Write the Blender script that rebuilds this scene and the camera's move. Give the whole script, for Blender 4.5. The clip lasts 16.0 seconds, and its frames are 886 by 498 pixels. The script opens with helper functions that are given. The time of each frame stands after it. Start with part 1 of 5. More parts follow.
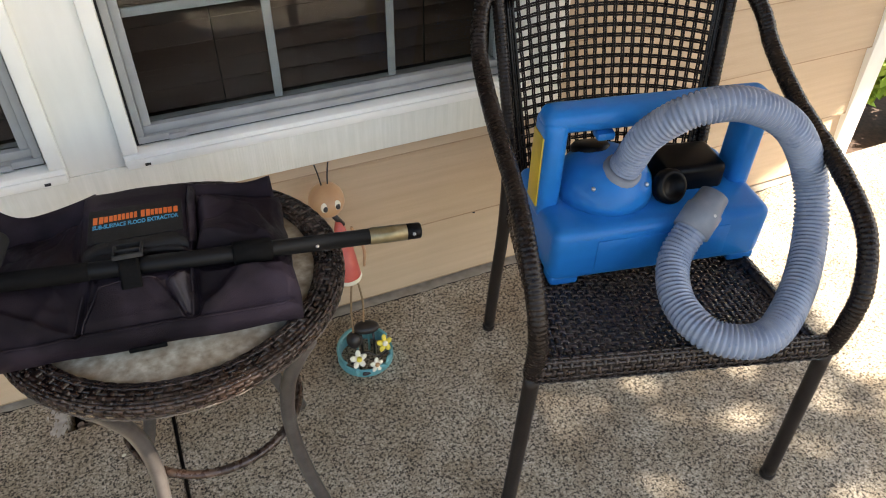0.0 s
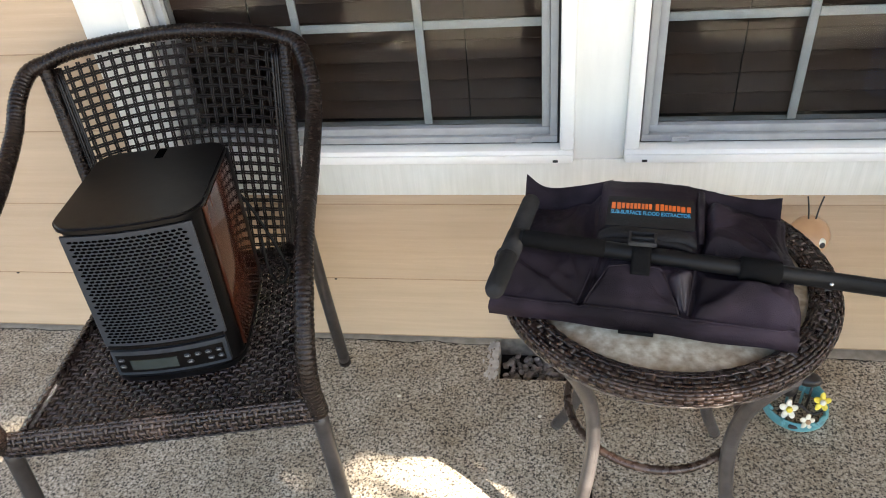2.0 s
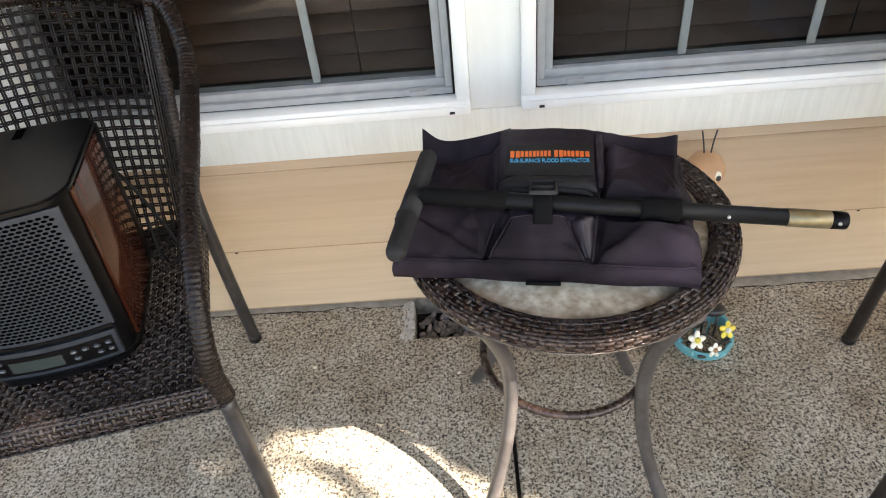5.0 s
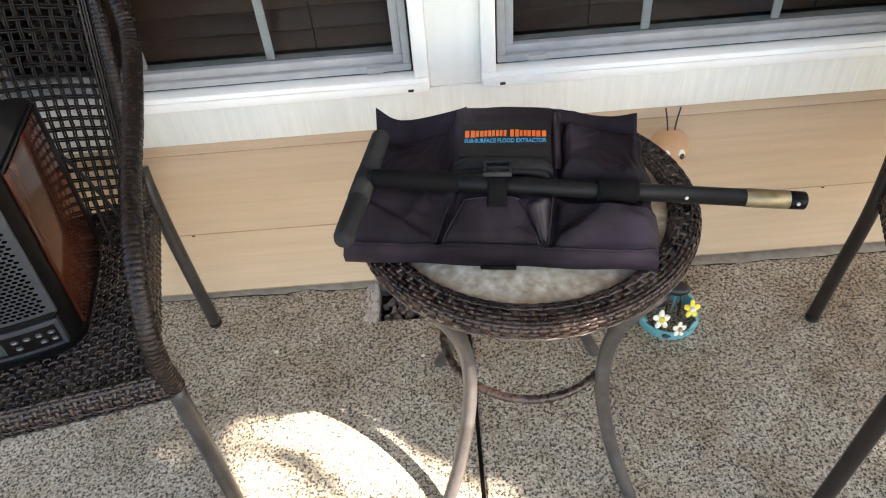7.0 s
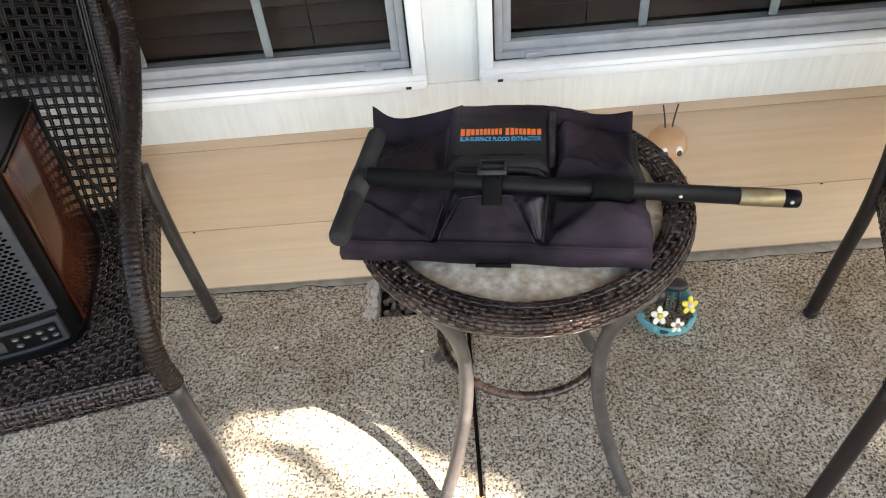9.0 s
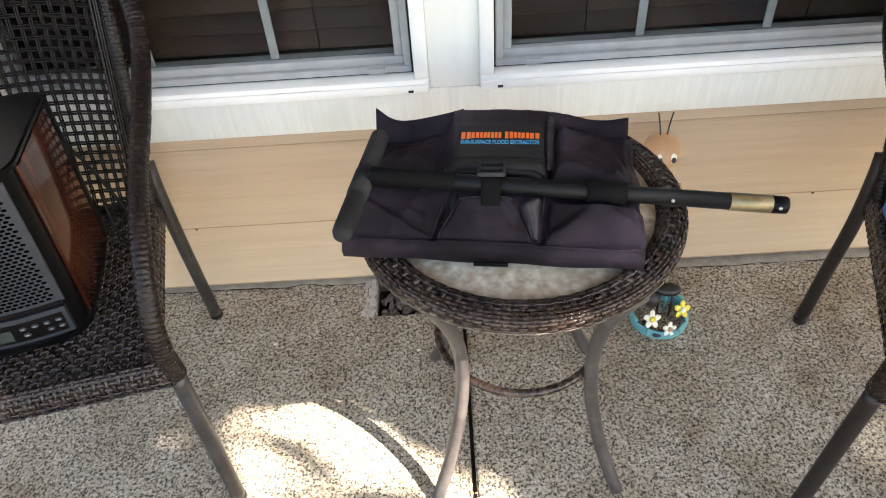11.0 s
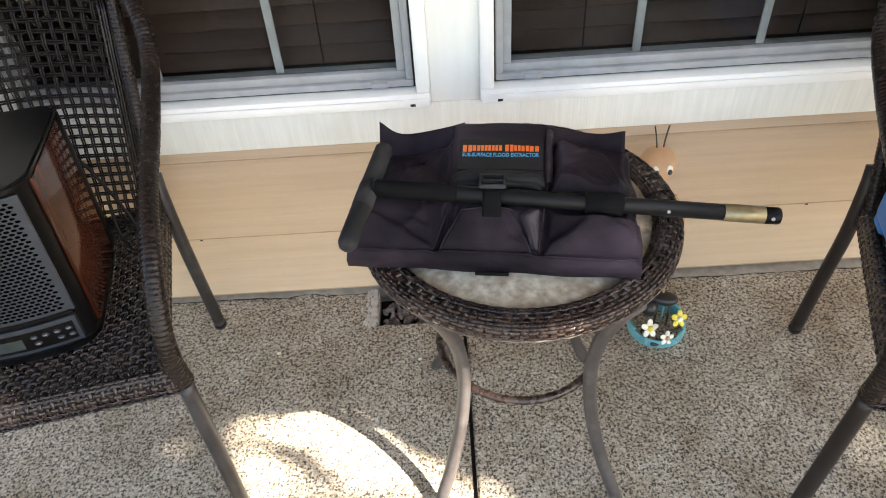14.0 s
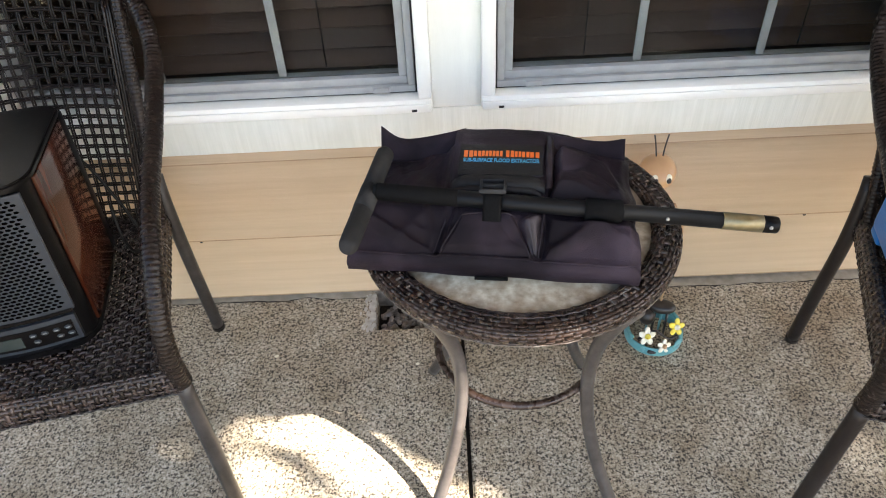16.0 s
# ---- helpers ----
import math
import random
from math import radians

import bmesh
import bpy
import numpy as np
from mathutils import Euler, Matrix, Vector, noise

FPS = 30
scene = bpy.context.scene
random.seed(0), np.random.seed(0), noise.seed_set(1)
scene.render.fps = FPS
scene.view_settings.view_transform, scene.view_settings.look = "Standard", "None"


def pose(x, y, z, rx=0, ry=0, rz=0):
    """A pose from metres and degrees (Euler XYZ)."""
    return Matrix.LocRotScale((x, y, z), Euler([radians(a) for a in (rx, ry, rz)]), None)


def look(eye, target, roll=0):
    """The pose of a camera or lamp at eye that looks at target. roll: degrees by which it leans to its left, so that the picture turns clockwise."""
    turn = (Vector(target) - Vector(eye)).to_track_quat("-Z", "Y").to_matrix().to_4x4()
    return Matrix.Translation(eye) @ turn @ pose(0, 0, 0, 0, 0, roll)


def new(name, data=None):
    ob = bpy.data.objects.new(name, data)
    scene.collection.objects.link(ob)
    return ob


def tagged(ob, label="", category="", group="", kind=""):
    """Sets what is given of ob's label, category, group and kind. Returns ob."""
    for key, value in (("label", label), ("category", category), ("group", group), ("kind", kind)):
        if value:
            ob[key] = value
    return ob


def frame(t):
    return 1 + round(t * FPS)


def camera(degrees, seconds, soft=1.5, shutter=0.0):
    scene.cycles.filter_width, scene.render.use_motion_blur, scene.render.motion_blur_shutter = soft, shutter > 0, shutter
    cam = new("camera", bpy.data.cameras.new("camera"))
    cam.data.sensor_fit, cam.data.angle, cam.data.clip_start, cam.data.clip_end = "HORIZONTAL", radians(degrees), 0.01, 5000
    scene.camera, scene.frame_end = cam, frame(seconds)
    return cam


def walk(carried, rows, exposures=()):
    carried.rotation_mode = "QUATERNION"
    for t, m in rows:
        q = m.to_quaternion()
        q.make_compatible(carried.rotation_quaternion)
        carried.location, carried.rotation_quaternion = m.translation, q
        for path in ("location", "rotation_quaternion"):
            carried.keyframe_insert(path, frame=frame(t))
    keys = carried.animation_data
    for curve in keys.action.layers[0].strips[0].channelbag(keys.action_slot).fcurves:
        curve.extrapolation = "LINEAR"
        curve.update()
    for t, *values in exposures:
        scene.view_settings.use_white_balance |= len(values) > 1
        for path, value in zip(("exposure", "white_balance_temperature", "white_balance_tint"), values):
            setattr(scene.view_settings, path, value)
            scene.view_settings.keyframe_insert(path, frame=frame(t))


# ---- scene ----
cam = camera(63.3, 16.0, soft=1.0)
# seconds, eye, a point looked at, roll
PATH = [
    (0, (0.194, -1.267, 1.24), (0.843, 0.14, -0.025), 0.6),
    (0.5, (0.156, -1.262, 1.246), (0.76, 0.161, -0.024), 1.8),
    (1, (0.12, -1.252, 1.242), (0.464, 0.265, -0.015), -1.7),
    (1.5, (0.061, -1.251, 1.243), (0.065, 0.314, -0.003), -5.0),
    (2, (0.003, -1.258, 1.251), (-0.307, 0.308, 0.046), -6.1),
    (2.5, (-0.02, -1.251, 1.248), (-0.516, 0.277, 0.058), -7.5),
    (3, (-0.037, -1.253, 1.249), (-0.651, 0.234, 0.062), -8.2),
    (3.5, (-0.057, -1.229, 1.242), (-0.59, 0.27, 0.03), -7.8),
    (4, (-0.025, -1.211, 1.232), (-0.326, 0.309, -0.032), -7.7),
    (4.5, (0.003, -1.221, 1.229), (-0.131, 0.297, -0.067), -6.7),
    (7, (0.058, -1.19, 1.212), (0.025, 0.267, -0.157), -5.3),
    (7.5, (0.058, -1.199, 1.218), (0.029, 0.257, -0.153), -5.0),
    (8, (0.065, -1.192, 1.217), (0.024, 0.258, -0.16), -5.3),
    (8.5, (0.072, -1.186, 1.216), (0.022, 0.26, -0.165), -5.6),
    (9, (0.071, -1.191, 1.22), (0.024, 0.254, -0.161), -5.7),
    (11.5, (0.067, -1.226, 1.235), (0.032, 0.232, -0.133), -4.2),
    (12, (0.068, -1.231, 1.237), (0.028, 0.229, -0.13), -4.4),
    (12.5, (0.073, -1.228, 1.243), (0.026, 0.225, -0.131), -4.6),
    (13, (0.071, -1.229, 1.244), (0.025, 0.233, -0.12), -4.7),
    (13.5, (0.068, -1.236, 1.25), (0.028, 0.236, -0.103), -4.4),
    (14, (0.062, -1.24, 1.251), (0.032, 0.237, -0.097), -4.2),
    (14.5, (0.055, -1.245, 1.251), (0.035, 0.241, -0.088), -3.6),
    (15, (0.058, -1.242, 1.254), (0.032, 0.239, -0.089), -3.6),
    (15.5, (0.061, -1.246, 1.255), (0.035, 0.242, -0.08), -3.8),
    (16, (0.059, -1.247, 1.251), (0.036, 0.244, -0.082), -3.2),
]
EXPOSURES = [(0.0, 2.47, 7700, 12), (0.5, 2.18, 7600, 12), (1.0, 2.72, 7500, 12), (1.5, 3.03, 7400, 12), (3.0, 2.82, 7350, 12), (4.5, 3.05, 7450, 12), (7.0, 3.11, 7450, 12), (16.0, 3.11, 7450, 12)]
walk(cam, [(t, look(eye, aim, roll)) for t, eye, aim, roll in PATH], EXPOSURES)

# ---- world, sun, exposure ----
SUN_EL, SUN_X, SUN_Y = radians(43), 0.87, -0.49      # the way to the sun: front right
SX, SY = SUN_X / math.tan(SUN_EL), SUN_Y / math.tan(SUN_EL)   # sideways metres per metre of height
world = bpy.data.worlds.new("sky")
scene.world = world
world.use_nodes = True
wn = world.node_tree.nodes
sky = wn.new("ShaderNodeTexSky")
sky.sky_type, sky.sun_disc, sky.sun_elevation, sky.sun_rotation = "NISHITA", False, SUN_EL, radians(119)
wn["Background"].inputs["Strength"].default_value = 0.085
world.node_tree.links.new(sky.outputs[0], wn["Background"].inputs["Color"])
sun = new("sun", bpy.data.lights.new("sun", "SUN"))
sun.data.energy, sun.data.angle, sun.data.color = 5.0, radians(0.55), (1.0, 0.99, 0.97)
sun.matrix_world = look((SUN_X * 6, SUN_Y * 6, 6 * math.tan(SUN_EL)), (0, 0, 0))


# ---- materials ----
def rgb(c):
    return (*c, 1.0)


def surface(name, c1, c2, scale=40.0, rough=0.5, rough_var=0.1, bump=0.0, bump_scale=300.0, metal=0.0, stain=None, stain_scale=3.0, stain_amount=0.4,
            stretch=(1, 1, 1), coat=0.0, per_object=0.0, per_island=0.0, spec=0.5):
    """Two colours mixed by fine noise, a larger stain or painted sheen, uneven gloss and fine relief."""
    m = bpy.data.materials.new(name)
    m.use_nodes = True
    nt = m.node_tree
    b = nt.nodes["Principled BSDF"]
    L = nt.links.new
    tc = nt.nodes.new("ShaderNodeTexCoord")
    mp = nt.nodes.new("ShaderNodeMapping")
    mp.inputs["Scale"].default_value = stretch
    L(tc.outputs["Object"], mp.inputs["Vector"])
    n1 = nt.nodes.new("ShaderNodeTexNoise")
    n1.inputs["Scale"].default_value, n1.inputs["Detail"].default_value = scale, 6
    L(mp.outputs[0], n1.inputs["Vector"])
    mix = nt.nodes.new("ShaderNodeMix")
    mix.data_type = "RGBA"
    mix.inputs["A"].default_value, mix.inputs["B"].default_value = rgb(c1), rgb(c2)
    ramp = nt.nodes.new("ShaderNodeMapRange")
    ramp.inputs["From Min"].default_value, ramp.inputs["From Max"].default_value = 0.3, 0.7
    L(n1.outputs["Fac"], ramp.inputs["Value"])
    L(ramp.outputs[0], mix.inputs["Factor"])
    colour = mix.outputs["Result"]
    if stain:
        n2 = nt.nodes.new("ShaderNodeTexNoise")
        n2.inputs["Scale"].default_value, n2.inputs["Detail"].default_value = stain_scale, 5
        L(tc.outputs["Object"], n2.inputs["Vector"])
        r2 = nt.nodes.new("ShaderNodeMapRange")
        r2.inputs["From Min"].default_value, r2.inputs["From Max"].default_value, r2.inputs["To Max"].default_value = 0.45, 0.75, stain_amount
        L(n2.outputs["Fac"], r2.inputs["Value"])
        mx = nt.nodes.new("ShaderNodeMix")
        mx.data_type = "RGBA"
        mx.inputs["B"].default_value = rgb(stain)
        L(r2.outputs[0], mx.inputs["Factor"])
        L(colour, mx.inputs["A"])
        colour = mx.outputs["Result"]
    if per_object or per_island:
        hsv = nt.nodes.new("ShaderNodeHueSaturation")
        if per_object:
            src, amount = nt.nodes.new("ShaderNodeObjectInfo").outputs["Random"], per_object
        else:
            src, amount = nt.nodes.new("ShaderNodeNewGeometry").outputs["Random Per Island"], per_island
        r3 = nt.nodes.new("ShaderNodeMapRange")
        r3.inputs["To Min"].default_value, r3.inputs["To Max"].default_value = 1 - amount, 1 + amount
        L(src, r3.inputs["Value"])
        L(r3.outputs[0], hsv.inputs["Value"])
        L(colour, hsv.inputs["Color"])
        colour = hsv.outputs[0]
    L(colour, b.inputs["Base Color"])
    rr = nt.nodes.new("ShaderNodeMapRange")
    rr.inputs["To Min"].default_value, rr.inputs["To Max"].default_value = max(0.03, rough - rough_var), min(1, rough + rough_var)
    L(n1.outputs["Fac"], rr.inputs["Value"])
    L(rr.outputs[0], b.inputs["Roughness"])
    b.inputs["Metallic"].default_value = metal
    b.inputs["Coat Weight"].default_value = coat
    b.inputs["Specular IOR Level"].default_value = spec
    if bump:
        n3 = nt.nodes.new("ShaderNodeTexNoise")
        n3.inputs["Scale"].default_value, n3.inputs["Detail"].default_value = bump_scale, 4
        L(mp.outputs[0], n3.inputs["Vector"])
        bp = nt.nodes.new("ShaderNodeBump")
        bp.inputs["Strength"].default_value, bp.inputs["Distance"].default_value = min(1, bump), 0.002
        L(n3.outputs["Fac"], bp.inputs["Height"])
        L(bp.outputs[0], b.inputs["Normal"])
    return m


def aggregate():
    """Worn exposed-aggregate concrete: pale grains crowded in a sandy matrix, dark worm-like pits between them, brown stains."""
    m = bpy.data.materials.new("exposed_aggregate")
    m.use_nodes = True
    nt = m.node_tree
    L = nt.links.new
    b = nt.nodes["Principled BSDF"]
    tc = nt.nodes.new("ShaderNodeTexCoord")

    def noise(scale, detail, rough):
        n = nt.nodes.new("ShaderNodeTexNoise")
        n.inputs["Scale"].default_value, n.inputs["Detail"].default_value, n.inputs["Roughness"].default_value = scale, detail, rough
        L(tc.outputs["Object"], n.inputs["Vector"])
        return n.outputs["Fac"]

    def ranged(value, a, z, top=1.0):
        r = nt.nodes.new("ShaderNodeMapRange")
        r.inputs["From Min"].default_value, r.inputs["From Max"].default_value, r.inputs["To Max"].default_value = a, z, top
        L(value, r.inputs["Value"])
        return r.outputs[0]

    def mixed(factor, a, c, blend="MIX"):
        x = nt.nodes.new("ShaderNodeMix")
        x.data_type, x.blend_type = "RGBA", blend
        L(factor, x.inputs["Factor"])
        L(a, x.inputs["A"])
        x.inputs["B"].default_value = rgb(c)
        return x.outputs["Result"]

    # grains: each cell its own pale tone
    v = nt.nodes.new("ShaderNodeTexVoronoi")
    v.inputs["Scale"].default_value = 235
    L(tc.outputs["Object"], v.inputs["Vector"])
    sep = nt.nodes.new("ShaderNodeSeparateColor")
    L(v.outputs["Color"], sep.inputs[0])
    ramp = nt.nodes.new("ShaderNodeValToRGB")
    stops = [(0.0, (0.225, 0.188, 0.138)), (0.3, (0.36, 0.306, 0.232)), (0.6, (0.50, 0.434, 0.338)), (0.9, (0.61, 0.545, 0.436)), (1.0, (0.73, 0.675, 0.56))]
    while len(ramp.color_ramp.elements) < len(stops):
        ramp.color_ramp.elements.new(0.5)
    for e, (p, c) in zip(ramp.color_ramp.elements, stops):
        e.position, e.color = p, rgb(c)
    L(sep.outputs[0], ramp.inputs[0])
    grain = mixed(ranged(v.outputs["Distance"], 0.35, 0.75, 0.8), ramp.outputs[0], (0.41, 0.350, 0.266))
    # dark pits between the grains and pale worn stones among them
    both = nt.nodes.new("ShaderNodeMix")
    both.inputs["Factor"].default_value = 0.42
    L(noise(150, 1.0, 0.5), both.inputs["A"])
    L(noise(330, 1.0, 0.5), both.inputs["B"])
    pit_noise = both.outputs["Result"]
    grain = mixed(ranged(pit_noise, 0.545, 0.605, 0.75), grain, (0.67, 0.605, 0.495))
    grain = mixed(ranged(pit_noise, 0.462, 0.408, 0.85), grain, (0.040, 0.033, 0.026))
    # single dark pebbles, uneven in outline
    warp = nt.nodes.new("ShaderNodeMix")
    warp.data_type, warp.blend_type = "RGBA", "LINEAR_LIGHT"
    warp.inputs["Factor"].default_value = 0.0035
    jitter = nt.nodes.new("ShaderNodeTexNoise")
    jitter.inputs["Scale"].default_value = 190
    L(tc.outputs["Object"], jitter.inputs["Vector"])
    L(tc.outputs["Object"], warp.inputs["A"])
    L(jitter.outputs["Color"], warp.inputs["B"])
    peb = nt.nodes.new("ShaderNodeTexVoronoi")
    peb.inputs["Scale"].default_value = 168
    L(warp.outputs["Result"], peb.inputs["Vector"])
    tone = nt.nodes.new("ShaderNodeSeparateColor")
    L(peb.outputs["Color"], tone.inputs[0])
    dots = nt.nodes.new("ShaderNodeMath")
    dots.operation = "MULTIPLY"
    L(ranged(peb.outputs["Distance"], 0.46, 0.30, 0.95), dots.inputs[0])
    L(ranged(tone.outputs[0], 0.50, 0.42), dots.inputs[1])
    grain = mixed(dots.outputs[0], grain, (0.032, 0.026, 0.020))
    # tone drifting over a hand's width, then broad brown stains
    grain = mixed(ranged(noise(11, 6, 0.65), 0.42, 0.63, 0.75), grain, (0.74, 0.690, 0.615), "MULTIPLY")
    grain = mixed(ranged(noise(3.2, 8, 0.66), 0.43, 0.70, 0.85), grain, (0.58, 0.495, 0.41), "MULTIPLY")
    L(grain, b.inputs["Base Color"])
    b.inputs["Roughness"].default_value = 0.78
    h = nt.nodes.new("ShaderNodeMath")
    h.operation = "ADD"
    L(pit_noise, h.inputs[0])
    L(sep.outputs[0], h.inputs[1])
    bp = nt.nodes.new("ShaderNodeBump")
    bp.inputs["Strength"].default_value, bp.inputs["Distance"].default_value = 0.55, 0.0025
    L(h.outputs[0], bp.inputs["Height"])
    L(bp.outputs[0], b.inputs["Normal"])
    return m


def glass_material():
    m = bpy.data.materials.new("window_glass")
    m.use_nodes = True
    b = m.node_tree.nodes["Principled BSDF"]
    b.inputs["Base Color"].default_value = (0.93, 0.96, 0.95, 1)
    b.inputs["Roughness"].default_value = 0.02
    b.inputs["Transmission Weight"].default_value = 1.0
    b.inputs["IOR"].default_value = 1.25
    return m


def leaf_material(name, c1, c2):
    m = surface(name, c1, c2, 8, 0.55, 0.1, per_island=0.35)
    m.node_tree.nodes["Principled BSDF"].inputs["Transmission Weight"].default_value = 0.0
    return m


M = {}
M["floor"] = aggregate()
M["siding"] = surface("tan_siding_paint", (0.505, 0.367, 0.243), (0.575, 0.423, 0.287), 60, 0.6, 0.1, 1.0, 130, stretch=(0.05, 1, 1), stain=(0.44, 0.322, 0.215), stain_scale=2.0, stain_amount=0.35, per_object=0.04, spec=0.3)
M["lap_shade"] = surface("shaded_board_edge", (0.30, 0.20, 0.125), (0.42, 0.29, 0.185), 25, 0.8, stretch=(0.5, 1, 1), spec=0.2)
M["white"] = surface("white_trim_paint", (0.80, 0.785, 0.725), (0.86, 0.845, 0.78), 12, 0.5, 0.1, 0.2, 120, stain=(0.68, 0.66, 0.58), stain_scale=5, stain_amount=0.4, stretch=(3, 1, 0.4))
M["apron"] = surface("weathered_white_trim", (0.74, 0.735, 0.66), (0.82, 0.81, 0.74), 60, 0.55, 0.1, 0.4, 100, stretch=(2.5, 1, 0.15), stain=(0.60, 0.58, 0.49), stain_scale=9, stain_amount=0.35)
M["vinyl"] = surface("white_vinyl", (0.86, 0.845, 0.79), (0.89, 0.875, 0.82), 20, 0.35, 0.08, stain=(0.72, 0.69, 0.59), stain_scale=8, stain_amount=0.3)
M["sash"] = surface("grey_sash", (0.31, 0.315, 0.31), (0.37, 0.375, 0.365), 30, 0.45, 0.1, stain=(0.24, 0.235, 0.22), stain_scale=10, stain_amount=0.35, spec=0.3)
M["gap"] = surface("dark_gasket", (0.015, 0.015, 0.015), (0.02, 0.02, 0.02), 50, 0.8)
M["void"] = surface("dark_opening", (0.0015, 0.0015, 0.0015), (0.002, 0.002, 0.002), 50, 0.9, spec=0.0)
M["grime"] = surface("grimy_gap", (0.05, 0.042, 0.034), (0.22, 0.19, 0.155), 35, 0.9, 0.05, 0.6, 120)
M["debris"] = surface("dry_leaf", (0.16, 0.085, 0.035), (0.26, 0.15, 0.07), 60, 0.8, per_island=0.4)
M["glass"] = glass_material()
M["blind"] = surface("dark_wood_slat", (0.030, 0.0165, 0.0105), (0.054, 0.031, 0.020), 25, 0.5, 0.1, 0.2, 90, stretch=(0.1, 1, 3), per_object=0.25, spec=0.22)
M["room"] = surface("dim_room", (0.05, 0.045, 0.04), (0.07, 0.06, 0.05), 3, 0.9)
M["wicker"] = surface("dark_resin_wicker", (0.0050, 0.0029, 0.0023), (0.0130, 0.0078, 0.0061), 120, 0.25, 0.1, 0.3, 500, stain=(0.032, 0.023, 0.019), stain_scale=11, stain_amount=0.4, per_island=0.4, spec=0.26)
M["backcane"] = surface("dark_back_cane", (0.0042, 0.0025, 0.0021), (0.0108, 0.0067, 0.0055), 120, 0.30, 0.1, 0.3, 500, stain=(0.022, 0.016, 0.014), stain_scale=11, stain_amount=0.35, per_island=0.4, spec=0.17)
# paler than the canvas: highlights on the folds put into the colour
M["gusset"] = surface("highlight_black_nylon", (0.014, 0.0095, 0.0135), (0.028, 0.020, 0.027), 25, 0.36, 0.08, 0.4, 700, stain=(0.085, 0.066, 0.082), stain_scale=20, stain_amount=0.5, spec=0.3)
M["rim"] = surface("worn_resin_wicker", (0.0165, 0.0088, 0.0064), (0.044, 0.0260, 0.0192), 60, 0.27, 0.12, 0.3, 500, stain=(0.150, 0.112, 0.090), stain_scale=9, stain_amount=0.5, per_island=0.4, spec=0.5)
# paler than the arms' cane: sky sheen on the flat seat put into colour
M["seat"] = surface("sky_sheen_brown_cane", (0.0140, 0.0092, 0.0079), (0.038, 0.0260, 0.0227), 90, 0.26, 0.1, 0.3, 500, stain=(0.085, 0.066, 0.059), stain_scale=9, stain_amount=0.4, per_island=0.45, spec=0.5)
M["steel"] = surface("brown_powder_coat", (0.045, 0.038, 0.035), (0.072, 0.061, 0.056), 70, 0.34, 0.1, 0.2, 400, stain=(0.16, 0.143, 0.132), stain_scale=14, stain_amount=0.45, spec=0.45)
M["darksteel"] = surface("dark_powder_coat", (0.011, 0.0075, 0.0065), (0.020, 0.0145, 0.0125), 70, 0.40, 0.1, 0.2, 400, stain=(0.045, 0.036, 0.032), stain_scale=14, stain_amount=0.35, spec=0.35)
M["cordwear"] = surface("frayed_pale_cane", (0.020, 0.013, 0.010), (0.20, 0.165, 0.135), 38, 0.5, 0.1, 0.3, 500, spec=0.3)
M["stone"] = surface("mottled_table_stone", (0.24, 0.190, 0.128), (0.55, 0.487, 0.375), 70, 0.6, 0.1, 0.3, 200, stain=(0.24, 0.160, 0.095), stain_scale=22, stain_amount=0.75, spec=0.12)
# the stain here is painted sheen: pale blotches for highlights on the cloth
M["canvas"] = surface("black_nylon_canvas", (0.0058, 0.0038, 0.0058), (0.0190, 0.0128, 0.0182), 14, 0.50, 0.1, 0.7, 900, stain=(0.075, 0.054, 0.072), stain_scale=9, stain_amount=0.6, spec=0.12)
M["strap"] = surface("black_webbing", (0.0030, 0.0030, 0.0031), (0.0065, 0.0062, 0.0065), 300, 0.75, 0.1, 0.5, 900, spec=0.1)
M["patch"] = surface("faded_black_vinyl_label", (0.009, 0.0085, 0.009), (0.016, 0.015, 0.0155), 90, 0.6, 0.1, 0.5, 400, spec=0.25)
M["piping"] = surface("dark_piping", (0.018, 0.014, 0.018), (0.028, 0.022, 0.027), 200, 0.65, spec=0.15)
M["foam"] = surface("worn_foam_grip", (0.0170, 0.0168, 0.0172), (0.031, 0.0305, 0.0310), 30, 0.75, 0.1, 0.5, 500, stain=(0.075, 0.073, 0.071), stain_scale=18, stain_amount=0.5, spec=0.12)
M["tube"] = surface("black_anodised_tube", (0.0046, 0.0048, 0.0054), (0.0080, 0.0082, 0.0090), 40, 0.46, 0.08, stretch=(0.2, 1, 1), spec=0.17)
M["brass"] = surface("tarnished_brass", (0.20, 0.16, 0.085), (0.30, 0.25, 0.15), 60, 0.4, 0.1, metal=0.7)
M["blackplastic"] = surface("black_plastic", (0.0026, 0.0023, 0.0024), (0.0050, 0.0045, 0.0048), 60, 0.34, 0.08, 0.1, 600, spec=0.13)
M["grille"] = surface("slate_metal_grille", (0.019, 0.0235, 0.030), (0.028, 0.034, 0.042), 50, 0.45, 0.08, spec=0.3)
M["wood"] = surface("cherry_wood_veneer", (0.022, 0.0055, 0.0028), (0.082, 0.0225, 0.0100), 9, 0.11, 0.04, stretch=(1, 6, 0.7), stain=(0.014, 0.004, 0.0024), stain_scale=14, stain_amount=0.6, spec=0.25)
M["lcd"] = surface("grey_lcd", (0.028, 0.036, 0.034), (0.040, 0.048, 0.045), 20, 0.2, spec=0.3)
M["legend"] = surface("pale_print", (0.16, 0.165, 0.17), (0.22, 0.225, 0.23), 50, 0.5)
M["blue"] = surface("blue_polyethylene", (0.0015, 0.145, 0.45), (0.002, 0.180, 0.53), 20, 0.34, 0.08, 0.15, 250, stain=(0.003, 0.10, 0.32), stain_scale=12, stain_amount=0.35, spec=0.3)
